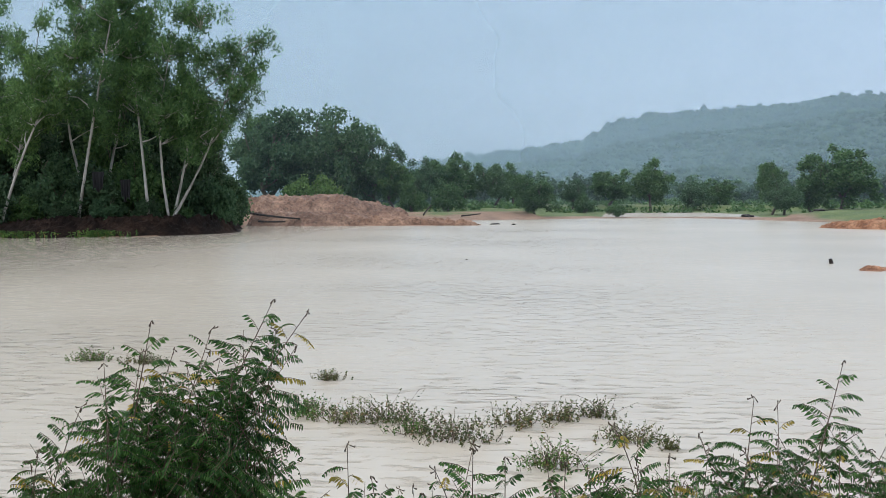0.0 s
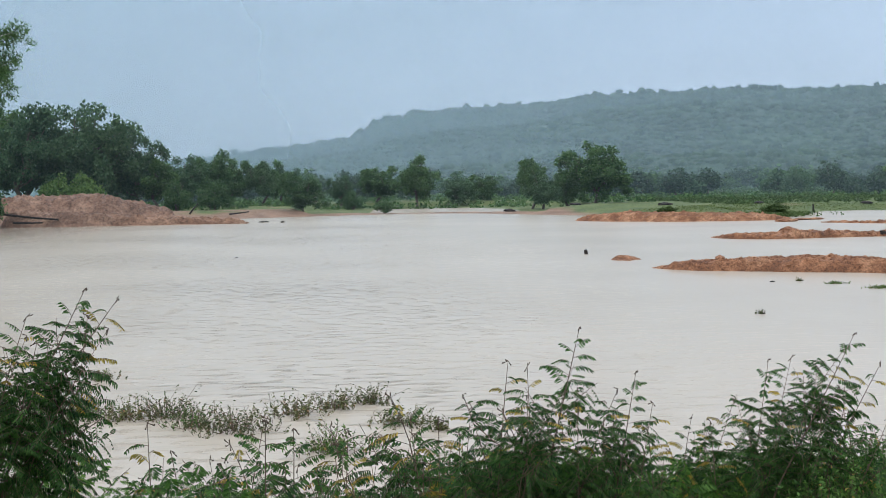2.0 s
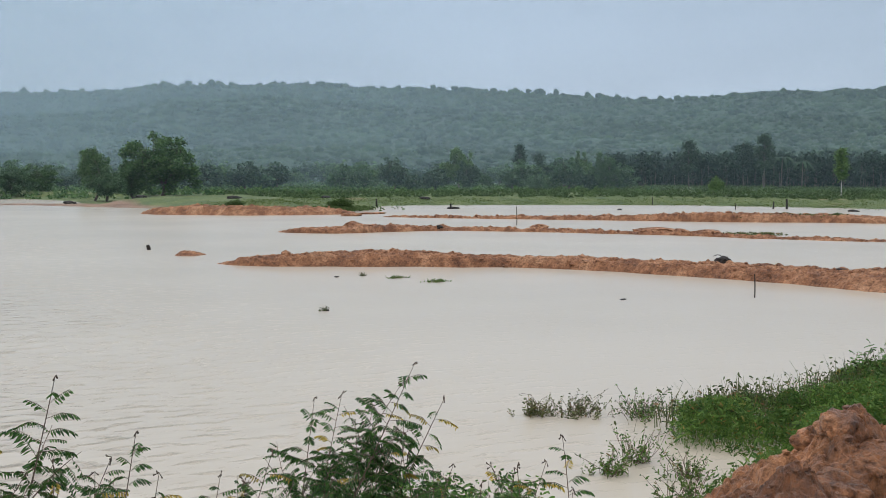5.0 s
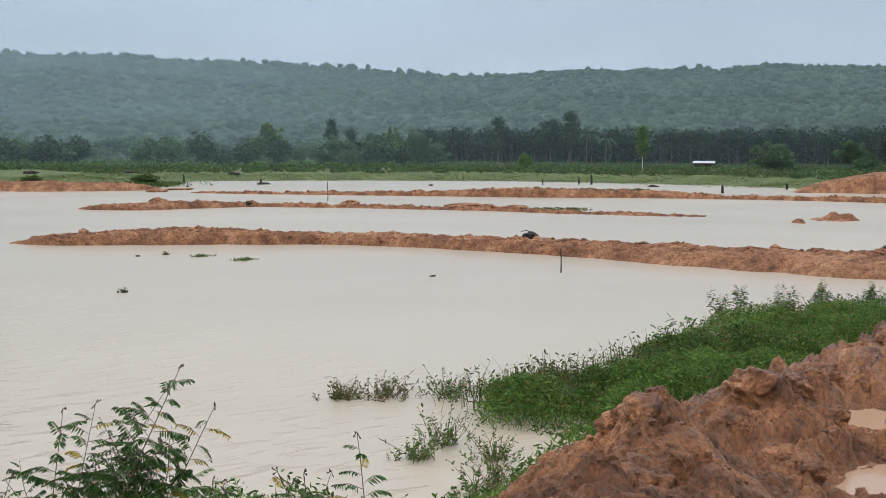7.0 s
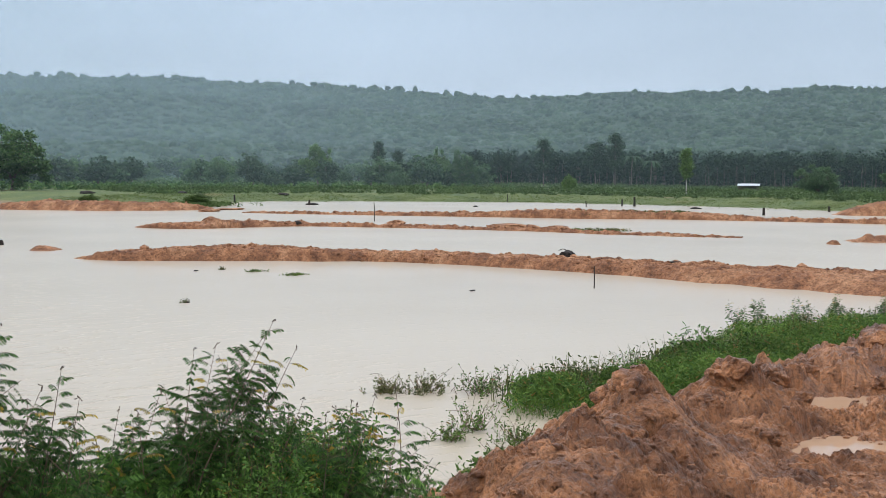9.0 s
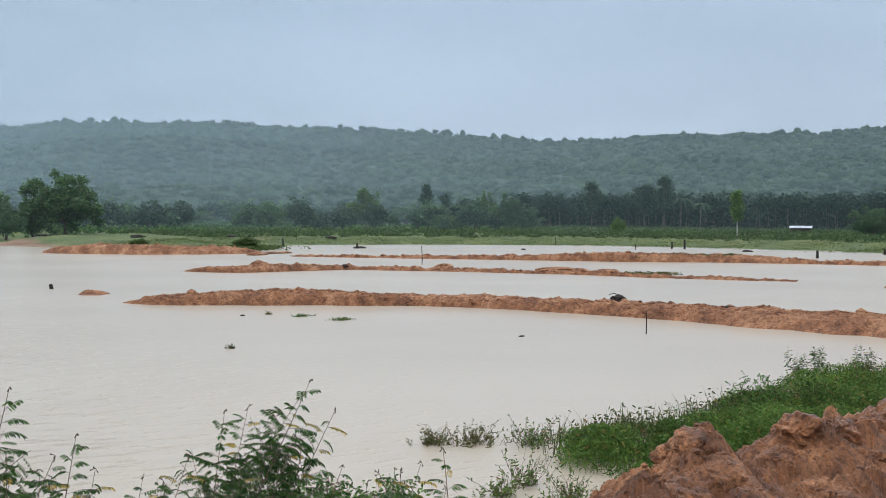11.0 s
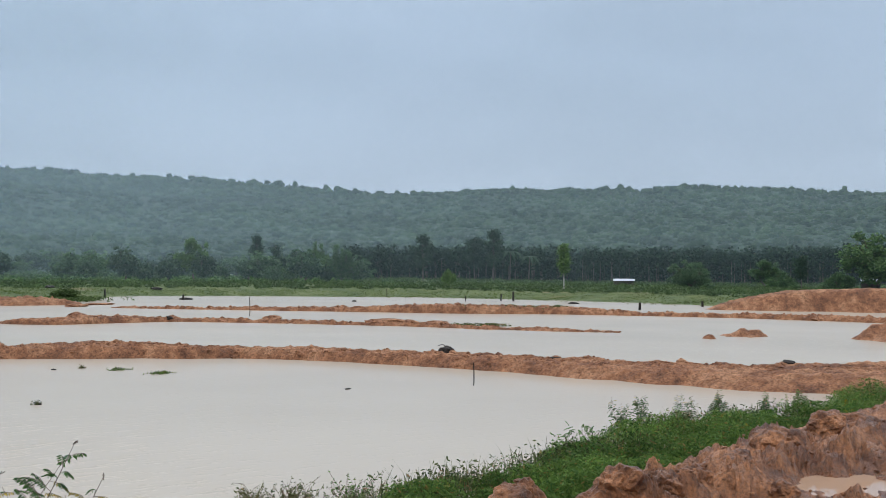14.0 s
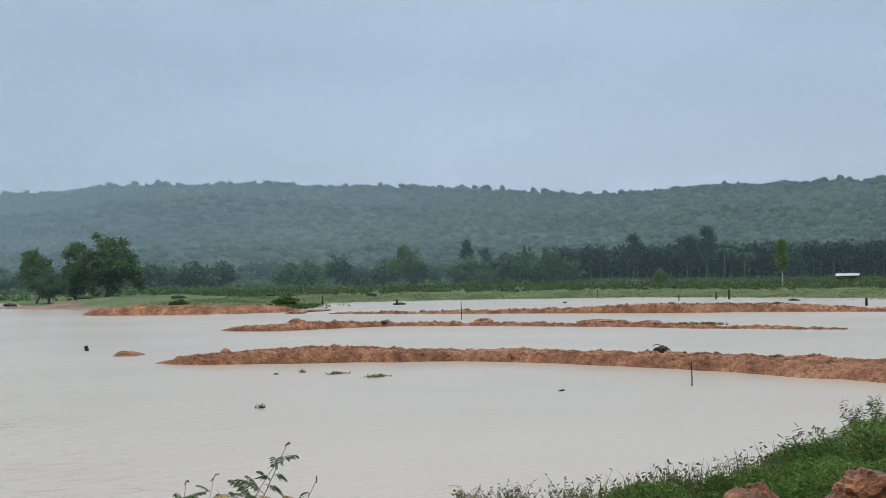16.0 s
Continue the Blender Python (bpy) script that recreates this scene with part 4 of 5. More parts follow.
def dirt_height(x, y):
    """Churned mud: a low ridge along the rim, clods, ruts and hollows."""
    d = -edge_distance(x, y, DIRT_EDGE)
    crest = np.interp(x, RIM_X, RIM_Z) - 0.97
    top = 0.97 + 0.05 * fbm(x, y, 201, 4.0, 2) + crest * np.exp(-(np.where(d > 0.5, d - 0.5, np.maximum(0.2 - d, 0) * 1.4) / 0.8) ** 2) * (0.92 + 0.22 * fbm(x, y, 205, 0.9, 3))
    z = top + (np.abs(fbm(x, y, 202, 0.9, 4, 0.5)) - 0.4) * 0.16 + 0.03 * fbm(x, y, 204, 0.3, 4, 0.65)
    worked = np.clip(0.75 + 0.7 * fbm(x, y, 214, 1.3, 2), 0.25, 1.3)
    z = z + worked * (0.13 * (clods(x, y, 240, 0.42) - 0.4) + 0.095 * (clods(x, y, 241, 0.19) - 0.4) + 0.065 * (clods(x, y, 242, 0.09) - 0.4) + 0.032 * (clods(x, y, 243, 0.045) - 0.4))
    for cx, cy, s, h in ((6.2, 6.6, 0.3, 0.17), (5.85, 6.35, 0.3, 0.09), (7.9, 7.4, 0.45, 0.06), (4.9, 5.6, 0.4, 0.05), (9.8, 8.0, 0.6, 0.08), (12.6, 8.7, 0.8, 0.1)):
        z = z + h * np.exp(-(((x - cx) ** 2 + (y - cy) ** 2) / s ** 2) ** 2 - 0.6 * fbm(x, y, 208, 0.35, 3)).clip(0, 1.15)
    for cx, cy, sx, sy in PUDDLES:
        q = np.sqrt(((x - cx) / sx) ** 2 + ((y - cy) / sy) ** 2) + 0.34 * fbm(x, y, 206, 0.25, 3)
        z = np.maximum(z, 0.907 + 0.012 * clods(x, y, 245, 0.1)) if (cx, cy) == PUDDLES[0][:2] else z
        z = z - (z - 0.83) * (0.6 * step(2.1, 1.1, q) + 0.4 * step(1.2, 0.75, q))
    low = z - 1.5 * step(0, 2.7, -d) * (0.8 + 0.12 * fbm(x, y, 207, 1.0, 3))
    return np.where(d > 0, z, low - 0.8 * step(2.0, 4.0, -d))


PUDDLES = [(9.25, 7.3, 0.55, 0.26), (7.75, 5.95, 0.4, 0.26), (7.4, 6.75, 0.42, 0.12), (5.63, 5.86, 0.16, 0.07), (11.6, 7.45, 0.6, 0.42), (14.4, 8.5, 0.6, 0.22)]


def make_dirt():
    az = np.radians(np.concatenate([np.linspace(24, 76, 480), np.linspace(76, 112, 70)[1:]]))
    rad = np.concatenate([np.linspace(1.8, 2.6, 14)[:-1], np.linspace(2.6, 12, 400), np.geomspace(12, 34, 110)[1:]])
    A, R = np.meshgrid(az, rad, indexing="ij")
    x, y = R * np.sin(A), R * np.cos(A)
    z = dirt_height(x, y)
    x = x + 0.05 * fbm(x, y + 50, 211, 0.3, 3)
    me = mesh_of("dirt_bank", np.stack([x, y, z], -1).reshape(-1, 3), grid_faces(*x.shape)[:, ::-1], M_MUD)
    bank = tagged(new("dirt_bank", me), "churned bank of wet red-brown mud and clods", "earth bank", kind="structure")
    for cx, cy, sx, sy in PUDDLES:
        a = np.linspace(0, 2 * math.pi, 28, endpoint=False)
        ring = np.stack([cx + 1.6 * sx * np.cos(a), cy + 1.6 * sy * np.sin(a), 0 * a + 0.89], -1)
        v = np.concatenate([[[cx, cy, 0.89]], ring])
        f = [(0, 1 + i, 1 + (i + 1) % 28) for i in range(28)]
        tagged(new("puddle", mesh_of("puddle", v, f, M_PUDDLE)), "shallow puddle of muddy rain water", "puddle", "puddles in the mud")
    return bank


dirt_bank = make_dirt()
r_ = np.random.default_rng(230)
cx_, cy_ = r_.uniform(2.5, 18, 30000), r_.uniform(2.0, 12, 30000)
ok_ = (edge_distance(cx_, cy_, DIRT_EDGE) < 1.6) & (r_.uniform(0, 1, 30000) < 62 / (cx_ ** 2 + cy_ ** 2))
cx_, cy_ = cx_[ok_], cy_[ok_]
size_ = np.minimum(0.036, 0.014 * r_.lognormal(0, 0.65, len(cx_)))
at_ = np.stack([cx_, cy_, dirt_height(cx_, cy_) - 0.25 * size_], -1)
# the largest clods of the near stretch are pieces of their own
near_ = np.flatnonzero((cx_ > 3.5) & (cx_ < 10) & (cy_ < 8.5))
near_ = near_[np.argsort(-size_[near_])[:290]]
CLODS = [mesh_of("clod", *lumps_of(np.array([[k * 0.8, k * 0.5, 0]]), [0.03], 250 + k, 0.7), M_MUD) for k in range(8)]
for k, i in enumerate(near_):
    c_ = part("clod", CLODS[k % 8], dirt_bank)
    m_ = Matrix.Rotation(k * 1.7, 4, "Z") @ Matrix.Scale(float(size_[i]) / 0.03, 4)
    c_.matrix_local = Matrix.Translation(Vector(at_[i]) - m_ @ Vector((k % 8 * 0.8, k % 8 * 0.5, 0))) @ m_
rest_ = np.setdiff1d(np.arange(len(cx_)), near_)
v, f = lumps_of(at_[rest_], size_[rest_], 231, 0.8)
tagged(new("mud_clods", mesh_of("mud_clods", v, f, M_MUD)), "loose wet clods on the churned mud", "clods", kind="stuff")


def feather(r, p, d, L, V, F, lines, droop=0.35, young=None):
    """One feathery twice-divided leaf: a stalk with pairs of narrow leaflets."""
    sag = np.array([0, 0, -droop * L])
    m = max(4, int(L / 0.0132) + int(r.integers(-1, 2)))
    if lines is not None:
        lines.append([(p + d * L * u + sag * u * u, 0.0012) for u in (0, 0.5, 1.0)])
    side = unit(np.cross(d, (0, 0, 1)))
    nrm = np.cross(side, d)
    for j in range(m):
        u = 0.22 + 0.78 * j / (m - 1)
        q = p + d * L * u + sag * u * u
        for sgn in (-1, 1):
            pl = min(0.046, L * 0.26) * (1.0 - 0.45 * abs(u - 0.45)) * r.uniform(0.8, 1.15)
            e = unit(side * sgn * 0.7 + d * 0.3 - np.array([0, 0, 0.5 + 0.6 * r.random()]))
            g = unit(np.cross(e, nrm)) * 0.0042
            k = len(V)
            V += [q - g * 0.4, q + e * pl * 0.45 + g, q + e * pl, q + e * pl * 0.6 - g]
            F.append((k, k + 1, k + 2, k + 3))
            if young is not None:
                young.append(len(F) - 1)


def leafy_axis(r, line, n, leaf_len, start, V, F, lines, young=None):
    """Leaves in a spiral up a stem, shorter and steeper towards its tip."""
    pts = np.array([p for p, _ in line])
    m = len(pts) - 1
    for k in range(n):
        t = start + (0.95 - start) * (k + r.uniform(0, 0.5)) / n
        i = min(int(t * m), m - 1)
        p = pts[i] + (pts[i + 1] - pts[i]) * (t * m - i)
        ax = unit(pts[i + 1] - pts[i])
        a = k * math.pi + k * 0.3 + r.normal() * 0.3
        out = unit(np.cross(ax, (math.cos(a), math.sin(a), 0.2)))
        L = leaf_len * (1.1 - 0.8 * max(0, (t - 0.3) / 0.7)) * r.uniform(0.8, 1.12)
        feather(r, p, unit(out + ax * (0.3 + 0.45 * t)), L, V, F, lines, r.uniform(0.2, 0.65), young if young is not None and 0.7 < t < 0.93 and r.random() < 0.14 else None)


def shoot(r, lean, n_leaf):
    """A shoot a metre high with side branches, bare at its foot."""
    stem = bent((0, 0, 0), (lean[0], lean[1], 1.0), 0.0055, 0.0012, r, 8, 0.05)
    lines, V, F, young = [stem], [], [], []
    leafy_axis(r, stem, n_leaf, 0.29, 0.1, V, F, lines, young)
    for k in range(4):
        t = np.array(stem[-1][0]) + (r.normal() * 0.012, r.normal() * 0.012, r.uniform(-0.03, 0.016))
        lines.append([(stem[-1][0], 0.001), (t, 0.0028), (t + (0, 0, 0.004), 0.0028), (t + (0, 0, 0.007), 0.0005)])
    for k in range(4):
        t = r.uniform(0.25, 0.66)
        p = np.array(stem[int(t * 8)][0])
        a = r.uniform(0, 2 * math.pi)
        L = r.uniform(0.22, 0.42)
        q = p + (math.cos(a) * L * 0.6, math.sin(a) * L * 0.6, L * 0.8)
        br = bent(p, q, 0.003, 0.001, r, 5, 0.08)
        lines.append(br)
        leafy_axis(r, br, 12, 0.14, 0.1, V, F, lines, young if k == 0 else None)
    return lines, np.array(V), F, young


def tri_mesh(name, V, F, mat):
    """Faces that may hold a doubled last corner become triangles."""
    me = bpy.data.meshes.new(name)
    me.from_pydata([tuple(v) for v in V], [], [f if f[2] != f[3] else f[:3] for f in F])
    me.materials.append(mat)
    return me


def two_tone(name, V, F, young, mat=M_LEUC):
    """Feathery leaves, some of them young and yellow."""
    me = mesh_of(name, V, F, mat)
    me.materials.append(M_YOUNG)
    kind_of = np.zeros(len(F), np.int32)
    kind_of[young] = 1
    me.polygons.foreach_set("material_index", kind_of)
    return me


SHOOTS = []
for sdx in range(10):
    r_ = np.random.default_rng(300 + sdx)
    ln, V_, F_, young_ = shoot(r_, r_.normal(size=2) * 0.07, 27 + sdx % 6)
    tv, tf = tubes(ln, 4)
    SHOOTS.append((mesh_of("shoot_stem", tv, tf, M_STEM, True), two_tone("shoot_leaves", V_, F_, young_)))


def feathery_shrub(x, y, foot, shoots, label="slender feathery-leaved shrub on the near bank"):
    """shoots: (dx, dy, height, variant, lean east in degrees, lean north in degrees)."""
    t = thing("feathery_shrub", label, "shrub", "feathery shrubs on the near bank", at=(x, y, foot))
    for dx, dy, h, v, lx, ly in shoots:
        stem, lv = SHOOTS[v % 10]
        s = part("stem", stem, t)
        s.location, s.rotation_euler, s.scale = (dx, dy, 0), (radians(-ly), radians(lx), v * 1.3), (h, h, h)
        part("foliage", lv, s)
    return t


sr = random.Random(5)


def random_shrub(x, y, tip, n, spread, foot=None):
    foot = float(ground_height(np.array([x]), np.array([y]))[0]) if foot is None else foot
    sh = []
    for i in range(n):
        h = (tip - foot) * (1.0 if i == 0 else sr.uniform(0.55, 0.92))
        sh.append((sr.gauss(0, spread * 0.4), sr.gauss(0, spread * 0.4), h, sr.randrange(10), sr.gauss(0, 9) if i else 2, sr.gauss(0, 7) if i else 0))
    return feathery_shrub(x, y, foot, sh)


def shrub_to_tips(label, foot_xy, tips, slant=0.12):
    """A shrub whose shoots end at the given tips."""
    fx, fy = foot_xy
    foot = float(ground_height(np.array([fx]), np.array([fy]))[0])
    t = thing("feathery_shrub", label, "shrub", "feathery shrubs on the near bank", at=(fx, fy, foot))
    for k, (x, y, z) in enumerate(tips):
        p = Vector((fx + (x - fx) * 0.35 - slant * (z - foot) + sr.gauss(0, 0.05), fy + (y - fy) * 0.35 + sr.gauss(0, 0.05), foot))
        lean = Vector((sr.gauss(0, 0.13), sr.gauss(0, 0.1), 0)) * min(1.0, z - foot)
        d = Vector((x, y, z)) - p - lean
        size = min(d.length, sr.uniform(0.72, 0.92))
        top = Vector((x, y, z))
        root = p + lean + d * (1 - size / d.length)
        axis = (top - root).normalized()
        stem, lv = SHOOTS[k * 7 % 10]
        low = tubes([bent(p - Vector((fx, fy, foot)), root - Vector((fx, fy, foot)), 0.007, 0.0045, np.random.default_rng(k), 4, 0.03)], 5)
        part("lower_stem", mesh_of("lower_stem", *low, M_STEM, True), t)
        s = part("stem", stem, t)
        s.matrix_local = Matrix.Translation(root - Vector((fx, fy, foot))) @ axis.to_track_quat("Z", "Y").to_matrix().to_4x4() @ Matrix.Rotation(k * 1.9, 4, "Z") @ Matrix.Diagonal((size, size, size, 1))
        part("foliage", lv, s)
    return t


shrub_to_tips("large feathery-leaved shrub with many dark green shoots", (-1.35, 4.25),
              [(-1.37, 4.19, 2.84), (-1.21, 4.23, 2.79), (-1.5, 4.16, 2.69), (-1.31, 4.21, 2.7), (-1.25, 4.22, 2.68), (-1.44, 4.18, 2.61), (-1.29, 4.21, 2.49)], 0.42)
shrub_to_tips("bushy feathery-leaved shrub beside the water", (-1.7, 4.1),
              [(-1.78, 4.07, 2.76), (-1.66, 4.11, 2.66), (-1.73, 4.09, 2.62), (-1.61, 4.13, 2.67), (-1.57, 4.14, 2.59), (-1.84, 4.05, 2.62), (-1.93, 4.01, 2.47)], 0.25)
shrub_to_tips("feathery-leaved shrub with spreading shoots", (-2.1, 4.0),
              [(-2.02, 3.97, 2.35), (-2.08, 3.95, 2.33), (-2.13, 3.92, 2.28), (-2.3, 4.0, 2.3), (-2.45, 4.1, 2.25), (-2.2, 4.2, 2.2)])
shrub_to_tips("feathery-leaved shrub with yellowish young tips", (0.6, 4.68),
              [(0.67, 4.64, 2.57), (0.36, 4.69, 2.41), (0.56, 4.66, 2.38), (0.27, 4.7, 2.26), (0.2, 4.71, 2.18), (0.46, 4.68, 2.27), (0.62, 4.5, 2.3)])
shrub_to_tips("feathery-leaved shrub with yellowish young tips", (0.9, 4.7),
              [(0.91, 4.59, 2.37), (0.99, 4.57, 2.23), (0.77, 4.62, 2.27), (0.84, 4.7, 2.3), (1.08, 4.75, 2.1), (0.95, 4.8, 2.2)])
shrub_to_tips("slim feathery-leaved shrub with few shoots", (1.65, 5.25),
              [(1.73, 5.18, 2.31), (1.59, 5.23, 2.11), (1.51, 5.26, 1.99), (1.82, 5.15, 2.12), (1.36, 5.3, 1.99)])
shrub_to_tips("tall slender feathery-leaved shrub with dark stems", (2.0, 5.15),
              [(2.1, 5.03, 2.47), (2.23, 4.97, 2.32), (1.93, 5.11, 2.3), (2.01, 5.07, 2.21), (2.17, 5.0, 2.13), (2.3, 4.94, 2.04), (2.12, 5.1, 2.36)], 0.3)
shrub_to_tips("low feathery-leaved shrub with arching shoots", (2.4, 5.0),
              [(2.5, 4.84, 2.04), (2.58, 4.79, 2.06), (2.4, 4.89, 1.93), (2.75, 4.95, 1.9)])


def leaf_dome(r, n):
    """A low mound of feathery leaves, half a metre high."""
    lines, V, F, young = [], [], [], []
    for k in range(n):
        d = unit(r.normal(size=3))
        d[2] = abs(d[2])
        p = d * (0.42, 0.42, 0.46) * r.uniform(0.3, 1.15)
        if k % 3 == 0:
            lines.append([((0, 0, -0.1), 0.003), (tuple(p * 0.6 + (0, 0, -0.03)), 0.002), (tuple(p), 0.001)])
        feather(r, p, unit(d * (1, 1, 0.5) + r.normal(size=3) * 0.5), r.uniform(0.12, 0.21), V, F, None, r.uniform(0.2, 0.7), young if r.random() < 0.03 else None)
    return lines, np.array(V), F, young


DOMES = []
for sdx in range(4):
    ln, V_, F_, young_ = leaf_dome(np.random.default_rng(340 + sdx), 165)
    tv, tf = tubes(ln, 3)
    DOMES.append((mesh_of("dome_twigs", tv, tf, M_STEM, True), two_tone("dome_leaves", V_, F_, young_, M_LEUC_LOW)))


BANK_LEAVES = []
for twig_me, leaf_me in DOMES:
    me = leaf_me.copy()
    me.materials[0] = M_GRASS
    BANK_LEAVES.append(me)


HERBS = []
for sdx in range(3):
    r_ = np.random.default_rng(360 + sdx)
    lns_, cs_ = [], []
    for k in range(46):
        d = unit(r_.normal(size=3))
        tip = np.array([d[0] * 0.42, d[1] * 0.42, 0.12 + 0.4 * abs(d[2])])
        ln = bent(tip * (0.5, 0.5, -0.1), tip, 0.003, 0.001, r_, 4, 0.12)
        lns_.append(ln)
        cs_ += [np.array(ln[0][0]) + (tip - np.array(ln[0][0])) * u + r_.normal(size=3) * 0.018 for u in np.linspace(0.3, 1.02, 20)]
    HERBS.append((mesh_of("herb_stems", *tubes(lns_, 3), M_STEM), mesh_of("herb_leaves", *leaves(np.array(cs_), 0.034, r_, 0.42, 0.1), M_HERB)))


def herb(x, y, top, wide, k):
    foot = max(float(ground_height(np.array([x]), np.array([y]))[0]), -0.1)
    h = max(0.3, top - foot)
    t = thing("leafy_weed", "bushy small-leaved green weed among the shrubs", "weed", "leafy weeds on the near bank", at=(x, y, top - h))
    t.rotation_euler = (0, 0, k * 2.1)
    s, f = part("stalk", HERBS[k % 3][0], t), part("foliage", HERBS[k % 3][1], t)
    s.scale = (wide, wide, h / 0.5)
    f.location, f.scale = (0, 0, h - 0.5 * wide), (wide, wide, wide)


def low_shrub(x, y, top, wide, k, bank=False):
    foot = max(float(ground_height(np.array([x]), np.array([y]))[0]), -0.1)
    h = max(0.3, top - foot)
    t = thing("low_shrub", "dense low feathery-leaved shrub at the water's edge", "shrub", "low shrubs on the near bank", at=(x, y, top - h))
    t.rotation_euler = (0, 0, k * 1.7)
    s, f = part("twig_frame", DOMES[k % 4][0], t), part("foliage", BANK_LEAVES[k % 4] if bank else DOMES[k % 4][1], t)
    s.scale = (wide, wide, h / 0.5)
    f.location, f.scale = (0, 0, h - 0.5 * wide), (wide, wide, wide)


for i in range(250):
    x, y = sr.uniform(-3.6, 3.3), 4.75 + 2.1 * sr.random() ** 1.3
    mass = 0.09 * math.sin(x * 2.3) + 0.06 * math.sin(y * 3 + x)
    top = 1.8 + mass - 0.2 * (y - 5) - (0.12 if -0.6 < x < 0.3 else 0) + (0.17 if x > 1.8 else 0) - 0.5 * max(0, x - 2.9) + sr.uniform(-0.24, 0.03)
    if (x < 0.3 and sr.random() < (0.35 if y < 5.3 else 0.6)) or x + 0.2 > 0.54 * (y + 0.3):
        continue
    if sr.random() < (0.62 if x > 1.7 else 0.3 if x > 0.4 else 0.15):
        herb(x, y, top, sr.uniform(0.6, 1.0), i)
        continue
    low_shrub(x, y, top, sr.uniform(0.75, 1.15), i)
for i in range(14):
    low_shrub(sr.uniform(0.85, 1.55), sr.uniform(4.8, 5.4), sr.uniform(1.62, 1.8), sr.uniform(0.7, 1.0), i)
for i in range(34):
    x, y = sr.uniform(-3.0, 3.2), sr.uniform(4.8, 6.2)
    if x + 0.2 < 0.54 * (y + 0.3):
        random_shrub(x, y, 1.93 + sr.uniform(-0.2, 0.15) - 0.12 * (y - 5), 3, 0.5)
for i in range(15):
    random_shrub(-1.3 + 0.13 * i + sr.uniform(-0.1, 0.1), sr.uniform(5.0, 5.7), sr.uniform(1.82, 2.08), 2, 0.3)


def blades(n, place, height, width, seed, mat_name, bend=0.35):
    """Grass blades: place(r, n) gives feet; returns verts, quads."""
    r = np.random.default_rng(seed)
    p = place(r, n)
    n = len(p)
    a = r.uniform(0, 2 * math.pi, n)
    d = np.stack([np.cos(a), np.sin(a), 0 * a], -1)
    s = np.stack([-np.sin(a), np.cos(a), 0 * a], -1) * width * r.uniform(0.6, 1.3, (n, 1))
    h = height * r.uniform(0.45, 1.2, (n, 1))
    b = bend * h * r.uniform(0.2, 1.4, (n, 1))
    z = np.array([0, 0, 1.0])
    v = np.stack([p - s, p + s, p + s * 0.8 + z * h * 0.55 + d * b * 0.3, p - s * 0.8 + z * h * 0.55 + d * b * 0.3,
                  p + s * 0.15 + z * h + d * b, p - s * 0.15 + z * h + d * b], 1).reshape(-1, 3)
    k = np.arange(n)[:, None] * 6
    return v, np.concatenate([k + [0, 1, 2, 3], k + [3, 2, 4, 5]], 1).reshape(-1, 4)


BANK = [(8.5, 12.2), (9.3, 13.0), (10.4, 13.7), (11.8, 13.7), (13.8, 14.6), (16.6, 15.9), (18.4, 16.2), (20.6, 15.8), (22.4, 15.2), (24.2, 15.7), (26.2, 17.2), (30, 17.3), (30, 15.6), (24, 14.3), (18, 12.2), (13.5, 11.0), (10.6, 9.9), (9.2, 9.9), (8.8, 11.2)]
STRIP = [(4.2, 6.4), (5.2, 7.3), (6.6, 8.4), (8.4, 9.3), (9.6, 10.0), (8.4, 10.2), (6.6, 9.1), (5.2, 8.1), (3.9, 7.0)]


def billows(x, y):
    """Rounded clumps of growth, 0 to 1, with hollows between them."""
    return clods(x + 0.4 * fbm(x, y, 223, 0.8, 2), y, 224, 1.5)


def on_bank(r, n):
    x, y = r.uniform(3.5, 30, n * 8), r.uniform(6, 18.2, n * 8)
    patch = fbm(x, y, 221, 1.6, 4, 0.6)
    keep = (edge_distance(x, y, BANK) + 0.3 * patch < 0) & (patch > -0.7)
    keep |= (edge_distance(x, y, STRIP) < 0) & (patch > np.where(x < 6.4, -0.25, 0.4))
    keep &= ((billows(x, y) > 0.22) | (x < 10)) & (np.hypot((x - 15.9) / 1.2, (y - 14.0) / 0.7) > 1)
    keep &= r.uniform(0, 1, n * 8) < np.clip(0.45 + (x - 9) * 0.3 + 0.5 * patch, 0.1, 1)
    keep &= r.uniform(0, 1, n * 8) < 230 / (x * x + y * y)
    x, y = x[keep][:n], y[keep][:n]
    z = np.maximum(np.maximum(ground_height(x, y), np.where(-edge_distance(x, y, DIRT_EDGE) > -2.7, dirt_height(x, y) - 0.05, -1)), -0.05)
    return np.stack([x, y, z], -1)


def stand_height(p):
    """Height of the growth: rounded billows with hollows between, low at the water's rim."""
    x, y = p[:, 0], p[:, 1]
    d = np.minimum(edge_distance(x, y, BANK), edge_distance(x, y, STRIP))
    return (0.05 + 0.58 * billows(x, y) + 0.14 * fbm(x, y, 222, 0.7, 3)).clip(0.06, 0.75) * (0.55 + 0.45 * step(0.05, 0.9, -d))


